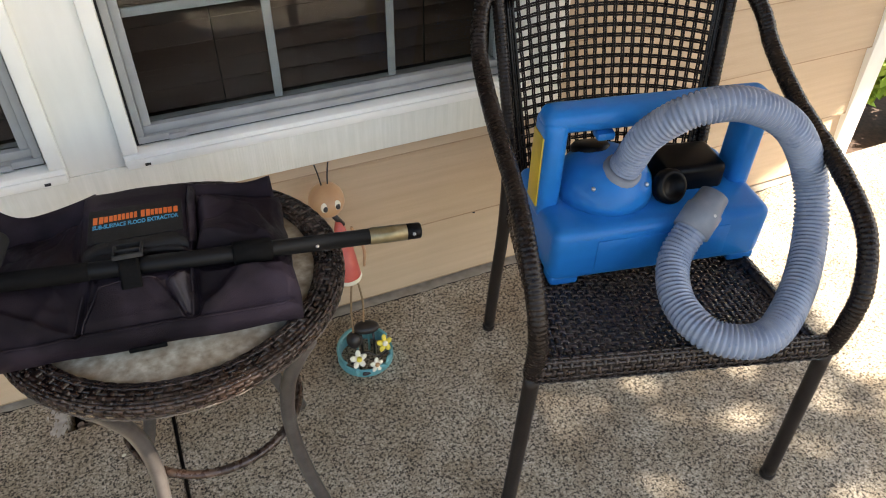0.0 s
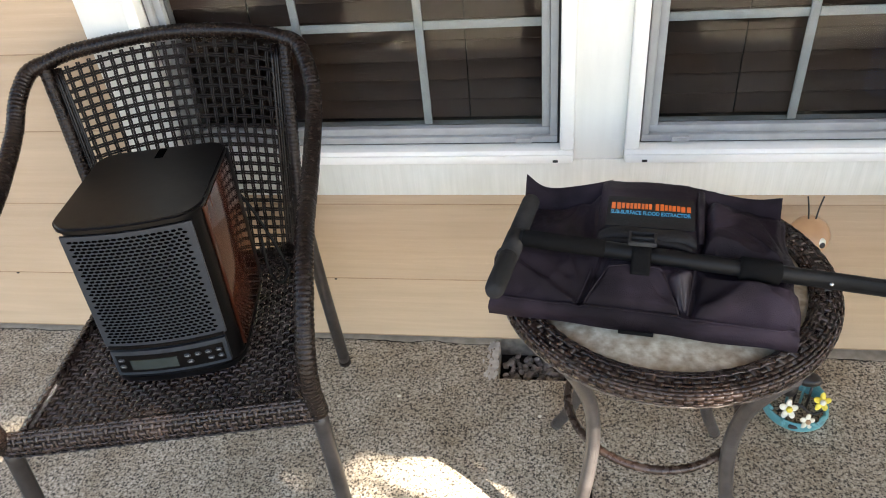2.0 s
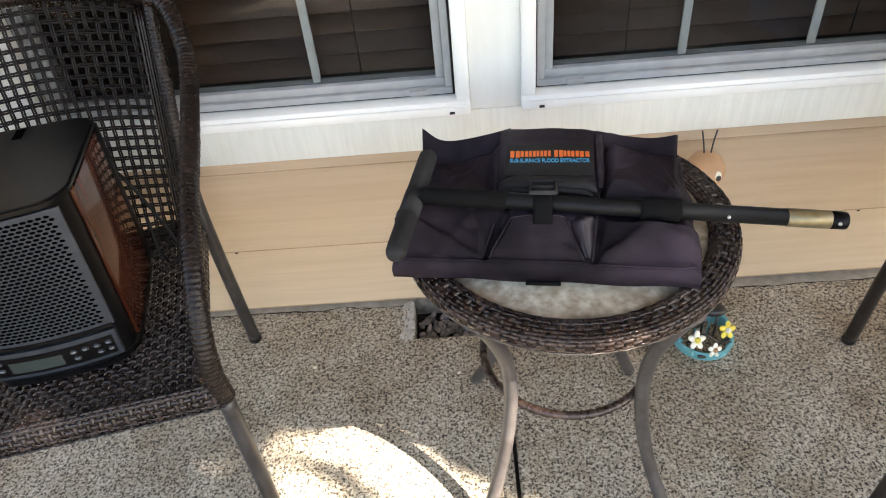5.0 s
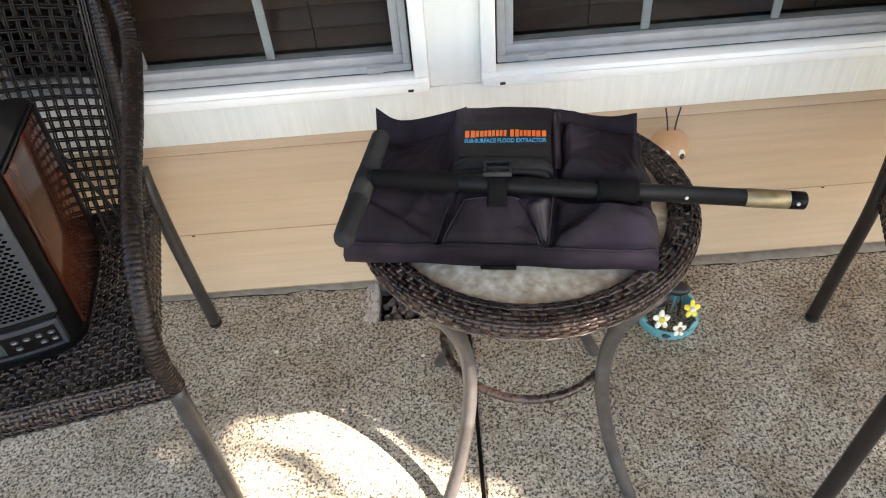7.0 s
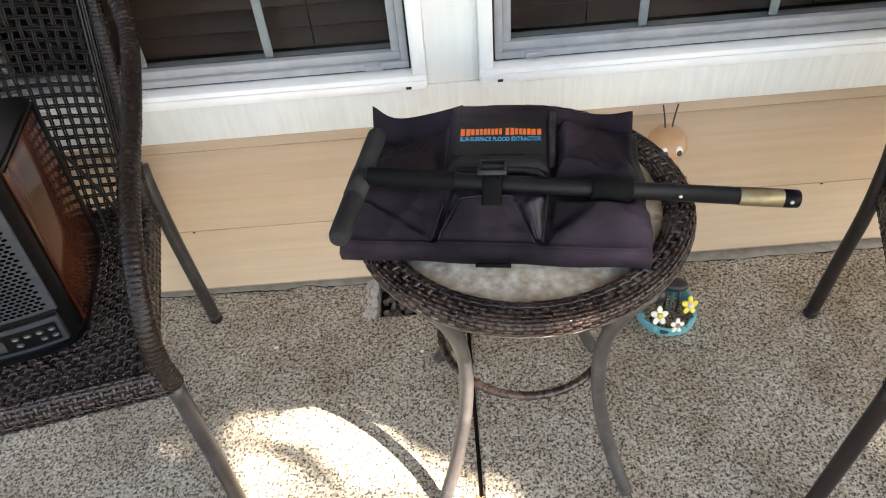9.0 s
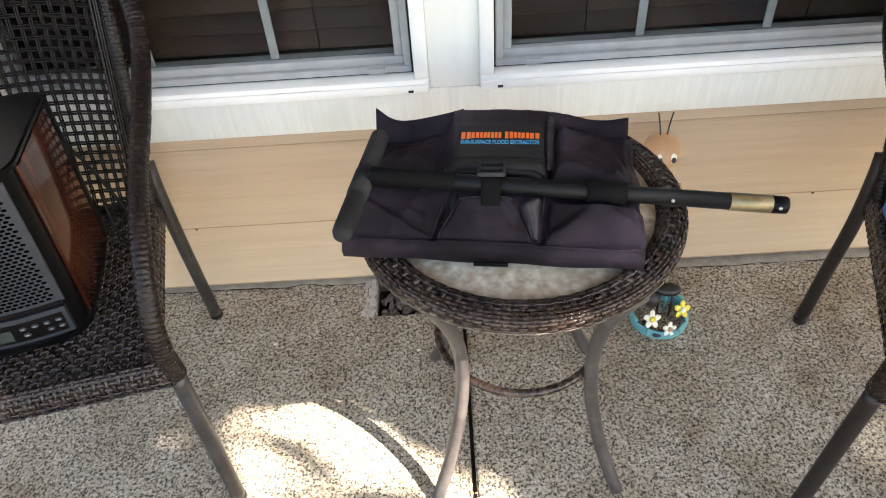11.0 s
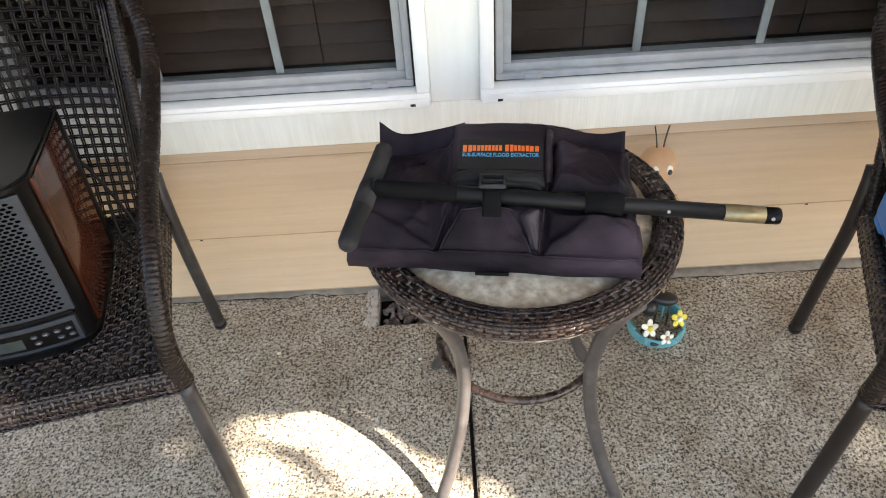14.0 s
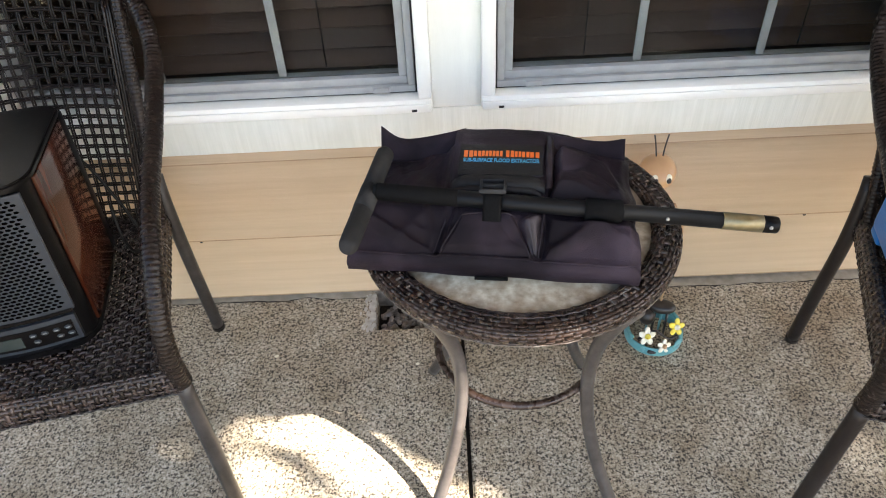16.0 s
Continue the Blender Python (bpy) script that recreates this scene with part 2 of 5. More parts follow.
M["yellow"] = surface("yellow_label", (0.62, 0.42, 0.03), (0.70, 0.50, 0.05), 30, 0.45, stain=(0.3, 0.2, 0.03), stain_scale=20, stain_amount=0.4)
M["hose"] = surface("blue_grey_hose", (0.19, 0.235, 0.33), (0.25, 0.30, 0.40), 30, 0.28, 0.08, stain=(0.32, 0.36, 0.42), stain_scale=15, stain_amount=0.4)
M["collar"] = surface("grey_pvc", (0.17, 0.19, 0.23), (0.22, 0.24, 0.28), 40, 0.45, 0.1, stain=(0.3, 0.3, 0.31), stain_scale=20, stain_amount=0.4)
M["metal"] = surface("screw_steel", (0.5, 0.5, 0.5), (0.6, 0.6, 0.6), 90, 0.35, metal=0.9)
M["teal"] = surface("teal_glaze", (0.09, 0.30, 0.32), (0.16, 0.42, 0.44), 30, 0.35, 0.1, stain=(0.02, 0.08, 0.08), stain_scale=25, stain_amount=0.5)
M["petal_yellow"] = surface("yellow_petal", (0.75, 0.55, 0.03), (0.82, 0.68, 0.12), 60, 0.5)
M["petal_white"] = surface("cream_petal", (0.75, 0.70, 0.55), (0.82, 0.78, 0.66), 60, 0.5)
M["peach"] = surface("tan_painted_wood", (0.46, 0.255, 0.125), (0.58, 0.345, 0.185), 25, 0.35, stain=(0.36, 0.18, 0.09), stain_scale=14, stain_amount=0.45)
M["coral"] = surface("coral_red_paint", (0.50, 0.07, 0.06), (0.62, 0.14, 0.11), 30, 0.4)
M["twine"] = surface("jute_cord", (0.22, 0.14, 0.07), (0.30, 0.20, 0.11), 200, 0.8)
M["darkbrown"] = surface("dark_brown_paint", (0.012, 0.010, 0.010), (0.025, 0.018, 0.016), 60, 0.4)
M["soil"] = surface("dark_soil", (0.012, 0.009, 0.007), (0.03, 0.022, 0.016), 60, 0.95, 0.05, 1, 200)
M["pebble"] = surface("river_pebble", (0.12, 0.105, 0.095), (0.26, 0.23, 0.21), 40, 0.5, 0.1, per_island=0.5)
M["spill"] = surface("white_paint_spill", (0.44, 0.41, 0.36), (0.70, 0.67, 0.61), 120, 0.8, stain=(0.22, 0.19, 0.155), stain_scale=60, stain_amount=0.7)
M["mortar"] = surface("smooth_grey_concrete", (0.20, 0.167, 0.130), (0.30, 0.256, 0.205), 40, 0.85, 0.05, 0.7, 160, stain=(0.19, 0.165, 0.135), stain_scale=7, stain_amount=0.6, spec=0.2)
M["legsteel"] = surface("grey_powder_coat", (0.019, 0.0165, 0.0160), (0.033, 0.029, 0.0280), 70, 0.36, 0.1, 0.2, 400, stain=(0.105, 0.095, 0.092), stain_scale=14, stain_amount=0.45, spec=0.42)
M["cover"] = surface("weathered_grey_cover", (0.055, 0.066, 0.085), (0.105, 0.118, 0.14), 60, 0.5, 0.1, 0.3, 300, stain=(0.17, 0.17, 0.17), stain_scale=30, stain_amount=0.5)
M["mulch"] = surface("bark_mulch_and_soil", (0.040, 0.024, 0.017), (0.105, 0.060, 0.041), 60, 0.95, 0.05, 1, 70, stain=(0.06, 0.05, 0.03), stain_scale=0.5, stain_amount=0.5)
M["leaf"] = leaf_material("tree_leaf", (0.04, 0.085, 0.02), (0.07, 0.12, 0.035))
M["lime"] = leaf_material("lime_leaf", (0.16, 0.28, 0.03), (0.28, 0.38, 0.05))
M["bark"] = surface("tree_bark", (0.08, 0.06, 0.045), (0.14, 0.11, 0.085), 20, 0.9, 0.05, 1, 60, stretch=(1, 1, 0.2))
M["shade_slab"] = surface("shade_slab_white", (0.70, 0.69, 0.65), (0.76, 0.75, 0.71), 6, 0.6)
M["orange"] = surface("orange_print", (0.72, 0.13, 0.02), (0.80, 0.17, 0.03), 90, 0.5)
M["cyan"] = surface("light_blue_print", (0.03, 0.30, 0.55), (0.05, 0.36, 0.62), 90, 0.5)
M["cord"] = surface("black_power_cord", (0.004, 0.004, 0.004), (0.007, 0.007, 0.007), 50, 0.5, spec=0.15)


# ---- mesh helpers ----
def put(name, data, parent=None, label=""):
    ob = new(name, data)
    if parent:
        ob.parent = parent
    if label:
        ob["label"] = label
    return ob


def mesh_of(name, verts, faces, material, smooth=True):
    me = bpy.data.meshes.new(name)
    me.from_pydata([tuple(map(float, v)) for v in verts], [], faces)
    for mt in material if isinstance(material, (list, tuple)) else (material,):
        me.materials.append(mt)
    if smooth:
        me.polygons.foreach_set("use_smooth", [True] * len(me.polygons))
    me.update()
    return me


def part(name, bm, material, parent=None, label="", smooth=True):
    """Links a bmesh as one mesh object under a thing or a part."""
    me = bpy.data.meshes.new(name)
    bm.to_mesh(me)
    bm.free()
    for mt in material if isinstance(material, (list, tuple)) else (material,):
        me.materials.append(mt)
    if smooth:
        me.polygons.foreach_set("use_smooth", [True] * len(me.polygons))
        me.set_sharp_from_angle(angle=radians(40))
    return put(name, me, parent, label)


def empty(name, m, label="", category="", group="", kind=""):
    ob = new(name)
    ob.empty_display_size = 0.05
    ob.matrix_basis = m
    return tagged(ob, label, category, group, kind)


def box(bm, x0, x1, y0, y1, z0, z1, bevel=0.0, seg=2, m=None):
    ret = bmesh.ops.create_cube(bm, size=1)
    vs = ret["verts"]
    for v in vs:
        v.co = ((x0 + x1) / 2 + v.co.x * (x1 - x0), (y0 + y1) / 2 + v.co.y * (y1 - y0), (z0 + z1) / 2 + v.co.z * (z1 - z0))
    if bevel:
        es = list({e for v in vs for e in v.link_edges})
        out = bmesh.ops.bevel(bm, geom=es, offset=bevel, segments=seg, affect="EDGES", profile=0.5)
        vs = list({v for f in out["faces"] for v in f.verts} | {v for v in vs if v.is_valid})
    if m is not None:
        bmesh.ops.transform(bm, matrix=m, verts=vs)
    return vs


def box_bm(*a, **k):
    bm = bmesh.new()
    box(bm, *a, **k)
    return bm


def spline(points, n):
    """n points along a Catmull-Rom curve through the points, evenly spaced."""
    P = np.array(points, float)
    Q = np.vstack([2 * P[0] - P[1], P, 2 * P[-1] - P[-2]])
    out = []
    for i in range(len(P) - 1):
        p0, p1, p2, p3 = Q[i:i + 4]
        for s in np.linspace(0, 1, 24, endpoint=False):
            out.append(0.5 * (2 * p1 + (p2 - p0) * s + (2 * p0 - 5 * p1 + 4 * p2 - p3) * s * s + (3 * p1 - p0 - 3 * p2 + p3) * s ** 3))
    out = np.array(out + [P[-1]])
    d = np.r_[0, np.cumsum(np.linalg.norm(np.diff(out, axis=0), axis=1))]
    t = np.linspace(0, d[-1], n)
    return np.stack([np.interp(t, d, out[:, k]) for k in range(3)], 1), d[-1]


def sweep(pts, radius, sides=10, closed=False, flat=1.0):
    """Verts and faces of a tube along pts; radius: a number or one per point; flat: height over width."""
    pts = np.array(pts, float)
    n = len(pts)
    rad = np.full(n, radius) if np.isscalar(radius) else np.array(radius)
    tan = np.roll(pts, -1, 0) - np.roll(pts, 1, 0) if closed else np.gradient(pts, axis=0)
    tan /= np.linalg.norm(tan, axis=1)[:, None]
    ref = np.array([0, 0, 1.0]) if abs(tan[0][2]) < 0.9 else np.array([1.0, 0, 0])
    verts, faces = [], []
    u = np.cross(tan[0], ref)
    u /= np.linalg.norm(u)
    for i in range(n):
        u = u - tan[i] * np.dot(u, tan[i])
        u /= np.linalg.norm(u)
        w = np.cross(u, tan[i])
        for k in range(sides):
            a = 2 * math.pi * k / sides
            verts.append(pts[i] + rad[i] * (u * math.cos(a) + w * math.sin(a) * flat))
    for i in range(n if closed else n - 1):
        j = (i + 1) % n
        for k in range(sides):
            l = (k + 1) % sides
            faces.append((i * sides + k, i * sides + l, j * sides + l, j * sides + k))
    if not closed:
        faces.append(tuple(range(sides))[::-1])
        faces.append(tuple((n - 1) * sides + k for k in range(sides)))
    return verts, faces


def join(*pieces):
    verts, faces = [], []
    for v, f in pieces:
        o = len(verts)
        verts.extend(v)
        faces.extend(tuple(i + o for i in q) for q in f)
    return verts, faces


def tube(name, points, radius, material, parent, label="", sides=10, n=40, closed=False):
    pts, _ = spline(points, n)
    return put(name, mesh_of(name, *sweep(pts, radius, sides, closed), material), parent, label)


def wrapped(points, r, pitch=0.0072, seed=1, sides=10):
    """A tube wound with flat resin cane: each turn is a slightly proud ring."""
    rng = np.random.default_rng(seed)
    _, length = spline(points, 10)
    turns = int(length / pitch)
    pts, _ = spline(points, turns * 4 + 1)
    rad, amp = [], rng.uniform(0.975, 1.025, turns + 1)
    for i in range(len(pts)):
        rad.append(r * amp[i // 4] * (0.93, 1.0, 1.02, 1.0)[i % 4])
    return sweep(pts, rad, sides)


def weave(f, nu, nv, wu, wv, amp, thick, double=False, period=1, steps=2, split=False):
    """Strands over and under each other on the surface f(u, v) -> points, normals (u, v in 0..1).
    nu strands run along v and nv along u; wu, wv: half widths in metres."""
    pieces = []
    for along, n, m, hw in ((1, nu, nv, wu), (0, nv, nu, wv)):
        k = m * steps + 1
        s = np.linspace(0, 1, k)
        for i in range(n):
            c = (i + 0.5) / n
            sign = 1 if along else -1
            off = sign * amp * np.cos(math.pi * (s * m - 0.5 + (i // period)))
            if along:
                P, N = f(np.full(k, c), s)
            else:
                P, N = f(s, np.full(k, c))
            T = np.gradient(P, axis=0)
            T /= np.linalg.norm(T, axis=1)[:, None]
            S = np.cross(N, T)
            for shift in ((-0.52, 0.52) if double else (0.0,)):
                w = hw * (0.48 if double else 1)
                C = P + N * off[:, None] + S * (shift * hw * 1.0)
                ring = np.stack([C - S * w, C + N * thick, C + S * w, C - N * thick], 1).reshape(-1, 3)
                faces = []
                for q in range(k - 1):
                    for e in range(4):
                        g = (e + 1) % 4
                        faces.append((q * 4 + e, (q + 1) * 4 + e, (q + 1) * 4 + g, q * 4 + g))
                pieces.append((list(ring), faces))
    return pieces if split else join(*pieces)


def lathe(profile, seg=32, m=None):
    """A turned solid from (radius, height) pairs."""
    verts, faces = [], []
    for r, z in profile:
        for k in range(seg):
            a = 2 * math.pi * k / seg
            verts.append((r * math.cos(a), r * math.sin(a), z))
    for i in range(len(profile) - 1):
        for k in range(seg):
            l = (k + 1) % seg
            faces.append((i * seg + k, i * seg + l, (i + 1) * seg + l, (i + 1) * seg + k))
    faces.append(tuple(range(seg))[::-1])
    faces.append(tuple((len(profile) - 1) * seg + k for k in range(seg)))
    if m is not None:
        verts = [tuple(m @ Vector(v)) for v in verts]
    return verts, faces


def smoothstep(a, b, x):
    t = np.clip((x - a) / (b - a), 0, 1)
    return t * t * (3 - 2 * t)


# ---- ground and slab ----
ground = put("ground", mesh_of("ground", [(-400, -400, -0.07), (400, -400, -0.07), (400, 400, -0.07), (-400, 400, -0.07)], [(0, 1, 2, 3)], M["mulch"], False))
tagged(ground, "dark bark mulch and soil round the patio", "ground", kind="structure")

JOINT = 0.076
floor = empty("floor", pose(0, 0, 0), "speckled exposed-aggregate concrete patio in two slabs", "floor", kind="structure")
HX0, HX1, HY = -0.128, 0.035, -0.118          # the notch at the wall, filled with pebbles


def slab(name, outline):
    bm = bmesh.new()
    top = [bm.verts.new((x, y, 0)) for x, y in outline]
    bm.faces.new(top)
    ret = bmesh.ops.extrude_face_region(bm, geom=bm.faces[:])
    for v in ret["geom"]:
        if isinstance(v, bmesh.types.BMVert):
            v.co.z = -0.12
    bmesh.ops.recalc_face_normals(bm, faces=bm.faces)
    es = [e for e in bm.edges if all(abs(v.co.z) < 1e-6 for v in e.verts)]
    bmesh.ops.bevel(bm, geom=es, offset=0.004, segments=2, affect="EDGES")
    return part(name, bm, M["floor"], floor)


G = 0.004
slab("slab", [(-1.985, -3.2), (JOINT - G, -3.2), (JOINT - G, 0.03), (HX1, 0.03), (HX1, HY), (HX0, HY), (HX0, 0.03), (-1.985, 0.03)])
slab("slab", [(JOINT + G, -3.2), (2.62, -3.2), (2.62, 0.03), (JOINT + G, 0.03)])
part("joint_bottom", box_bm(JOINT - G + 0.0005, JOINT + G - 0.0005, -3.2, 0.02, -0.1, -0.014), M["soil"], floor, "dirty joint between the slabs")

pit = empty("drain_pit", pose(0, 0, 0), "small dark pit beside the wall filled with river pebbles", "drain pit", kind="structure")
part("pit_soil", box_bm(HX0 + 0.001, HX1 - 0.001, HY + 0.001, 0.02, -0.115, -0.062), M["soil"], pit)
rng = np.random.default_rng(4)
pv = []
for k in range(150):
    bm = bmesh.new()
    bmesh.ops.create_icosphere(bm, subdivisions=2, radius=1)
    x, y = rng.uniform(HX0 + 0.012, HX1 - 0.01), rng.uniform(HY + 0.01, -0.004)
    a, b, c = rng.uniform(0.006, 0.012), rng.uniform(0.005, 0.008), rng.uniform(0.0035, 0.006)
    mm = pose(x, y, -0.058 + rng.uniform(0, 0.014), rng.uniform(-25, 25), rng.uniform(-25, 25), rng.uniform(0, 180)) @ Matrix.Diagonal((a, b, c, 1))
    pv.append(([tuple(mm @ v.co) for v in bm.verts], [tuple(v.index for v in f.verts) for f in bm.faces]))
    bm.free()
stones = put("pebbles", mesh_of("pebbles", *join(*pv), M["pebble"]), pit, "grey river pebbles")
stones["kind"] = "stuff"
# white paint spilled on the edge of the pit, in ragged blotches
blots = []
for k in range(85):
    r = rng.uniform(0.0015, 0.0056)
    cx, cy = HX0 - abs(rng.normal(0, 0.013)) - 0.001, HY + rng.uniform(-0.004, 0.112)
    n = 9
    ring = [(cx + r * rng.uniform(0.6, 1.2) * math.cos(2 * math.pi * q / n), cy + 2.2 * r * rng.uniform(0.6, 1.2) * math.sin(2 * math.pi * q / n), 0.0012 + 0.00004 * k) for q in range(n)]
    blots.append((ring, [tuple(range(n))]))
for k in range(26):
    y0 = HY + rng.uniform(0.0, 0.10)
    w, h = rng.uniform(0.003, 0.007), rng.uniform(0.01, 0.04)
    blots.append(([(HX0 + 0.0015, y0, 0.001), (HX0 + 0.0015, y0 + w, 0.001), (HX0 + 0.0018, y0 + w * 0.8, -h), (HX0 + 0.0018, y0 + w * 0.3, -h)], [(0, 1, 2, 3)]))
put("paint_spill", mesh_of("paint_spill", *join(*blots), M["spill"], False), pit, "dried white paint on the concrete edge")

# smooth strip of concrete along the wall, with an open crack before it
rng = np.random.default_rng(17)
for xa, xb, reach in ((-1.93, HX0 - 0.012, 0.0095), (HX1 + 0.012, 2.11, 0.0225)):
    n = int((xb - xa) / 0.012)
    xs = np.linspace(xa, xb, n)
    ys = -reach + np.interp(xs, xs[::5], rng.normal(0, 0.0022, len(xs[::5]))) + rng.normal(0, 0.0008, n)
    v = [(x, y, z) for x, y in zip(xs, ys) for y, z in ((y, 0.0004), (y + 0.002, 0.0032), (0.012, 0.006 + 0.0004 * math.sin(x * 60)))]
    put("wall_strip", mesh_of("wall_strip", v, [(i * 3 + k, (i + 1) * 3 + k, (i + 1) * 3 + k + 1, i * 3 + k + 1) for i in range(n - 1) for k in range(2)], M["mortar"]), floor, "smooth grey concrete strip along the wall")
    wide = np.clip(rng.normal(0.0022, 0.0016, n), 0.0004, 0.006)
    v = [(x, y, 0.0012) for x, y, w in zip(xs, ys, wide) for y in (y - w, y + 0.0012)]
    put("crack", mesh_of("crack", v, [(i * 2, (i + 1) * 2, (i + 1) * 2 + 1, i * 2 + 1) for i in range(n - 1)], M["soil"], False), floor, "dark open crack")

# ---- house wall ----
wall = empty("wall_north", pose(0, 0, 0), "tan lap-sided house wall with white window trim", "wall", kind="structure")
X0, X1, WTOP = -1.93, 2.11, 2.6
TX0, TX1, TZ = -0.90, 1.066, 0.432           # outside of the white window surround
WIN = [(-0.80, 0.035), (0.131, 0.966)]       # the two window units
WZ0, WZ1 = 0.516, 1.62


def board(x0, x1, z0, z1):
    """One lap board: its foot stands proud of the board below; the lowest millimetres carry a painted shadow line."""
    y0, y1, t = -0.004, 0.010, 0.010
    prof = [(y0 + 0.0015, z0), (y0 - 0.0012, z0 + 0.001), (y0, z0 + 0.0032), (y1 - 0.001, z1), (y1 + t, z1), (y0 + t, z0)]
    v = [(x, y, z) for x in (x0, x1) for y, z in prof]
    n = len(prof)
    f = [(i, (i + 1) % n, (i + 1) % n + n, i + n) for i in range(n)] + [tuple(range(n))[::-1], tuple(range(n, 2 * n))]
    return v, f


zs = [0.014, 0.195, 0.404, 0.590, 0.762]
while zs[-1] < WTOP:
    zs.append(zs[-1] + 0.19)
boards = []
for z0, z1 in zip(zs, zs[1:]):
    z1 = min(z1 + 0.006, WTOP)
    if z1 <= TZ:
        boards.append((X0, X1, z0, z1))
    elif z0 < TZ:
        boards += [(X0, TX0, z0, z1), (TX1, X1, z0, z1), (TX0, TX1, z0, TZ)]
    elif z0 < WZ1 + 0.1:
        boards += [(X0, TX0, z0, z1), (TX1, X1, z0, z1)]
    else:
        boards.append((X0, X1, z0, z1))
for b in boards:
    me = mesh_of("siding_board", *board(*b), (M["siding"], M["lap_shade"]), False)
    # the two foot faces are coloured darker to draw the lap's shadow line
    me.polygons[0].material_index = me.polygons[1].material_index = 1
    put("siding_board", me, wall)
# sheathing behind the boards, with openings for the windows
bm = bmesh.new()
for x0, x1, z0, z1 in ((X0, WIN[0][0], -0.1, WTOP), (WIN[0][1], WIN[1][0], -0.1, WTOP), (WIN[1][1], X1, -0.1, WTOP)):
    box(bm, x0, x1, 0.018, 0.14, z0, z1)
for x0, x1 in WIN:
    box(bm, x0, x1, 0.018, 0.14, -0.1, WZ0)
    box(bm, x0, x1, 0.018, 0.14, WZ1, WTOP)
part("sheathing", bm, M["room"], wall, smooth=False)
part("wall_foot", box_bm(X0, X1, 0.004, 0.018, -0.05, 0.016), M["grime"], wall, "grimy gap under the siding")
for x0, x1 in ((-1.99, X0), (X1, 2.18)):
    part("corner_board", box_bm(x0, x1, -0.012, 0.16, 0.005, WTOP, bevel=0.003), M["white"], wall, "white corner board")
# white surround
part("apron_board", box_bm(TX0, TX1, -0.009, 0.017, TZ, WZ0, bevel=0.002), M["apron"], wall, "weathered white board under the windows")
part("trim_board", box_bm(TX0, WIN[0][0], -0.009, 0.017, WZ0 + 0.0005, WZ1, bevel=0.002), M["white"], wall)
part("trim_board", box_bm(WIN[0][1], WIN[1][0], -0.007, 0.017, WZ0 + 0.0005, WZ1, bevel=0.002), M["white"], wall)
part("trim_board", box_bm(WIN[1][1], TX1, -0.009, 0.017, WZ0 + 0.0005, WZ1, bevel=0.002), M["white"], wall)
part("trim_board", box_bm(TX0, TX1, -0.009, 0.017, WZ1 + 0.0005, WZ1 + 0.1, bevel=0.002), M["white"], wall)
for x in (-0.51, 0.86, -1.35, 1.5):
    part("nail_head", box_bm(x - 0.003, x + 0.003, -0.0035, 0.001, 0.190, 0.194, bevel=0.001), M["darkbrown"], wall)
# the house's sides and the room behind
for name, x in (("wall_west", -1.985), ("wall_east", 2.08)):
    w = part(name, box_bm(x, x + 0.1, 0.162, 4.0, -0.1, WTOP), M["siding"])
    tagged(w, "tan side wall of the house", "wall", kind="structure")
room = bmesh.new()
box(room, -1.88, 1.99, 2.4, 2.5, 0, WTOP)
box(room, -1.88, 1.99, 0.142, 2.4, -0.05, 0.0)
tagged(part("room_walls", room, M["room"]), "dim room behind the windows", "wall", kind="structure")
# unseen roof, added to keep sun and sky off the wall
roof = part("added_roof_slab", box_bm(-3.0, 4.3, -1.35, 4.1, WTOP + 0.002, WTOP + 0.16), M["shade_slab"])
tagged(roof, "unseen white roof slab added to shade the patio", "roof", kind="structure")


def ring_frame(bm, x0, x1, z0, z1, w, y0, y1, bevel=0.0015):
    box(bm, x0, x1, y0, y1, z0, z0 + w, bevel)
    box(bm, x0, x1, y0, y1, z1 - w, z1, bevel)
    box(bm, x0, x0 + w, y0 + 0.0004, y1, z0 + w, z1 - w, bevel)
    box(bm, x1 - w, x1, y0 + 0.0004, y1, z0 + w, z1 - w, bevel)


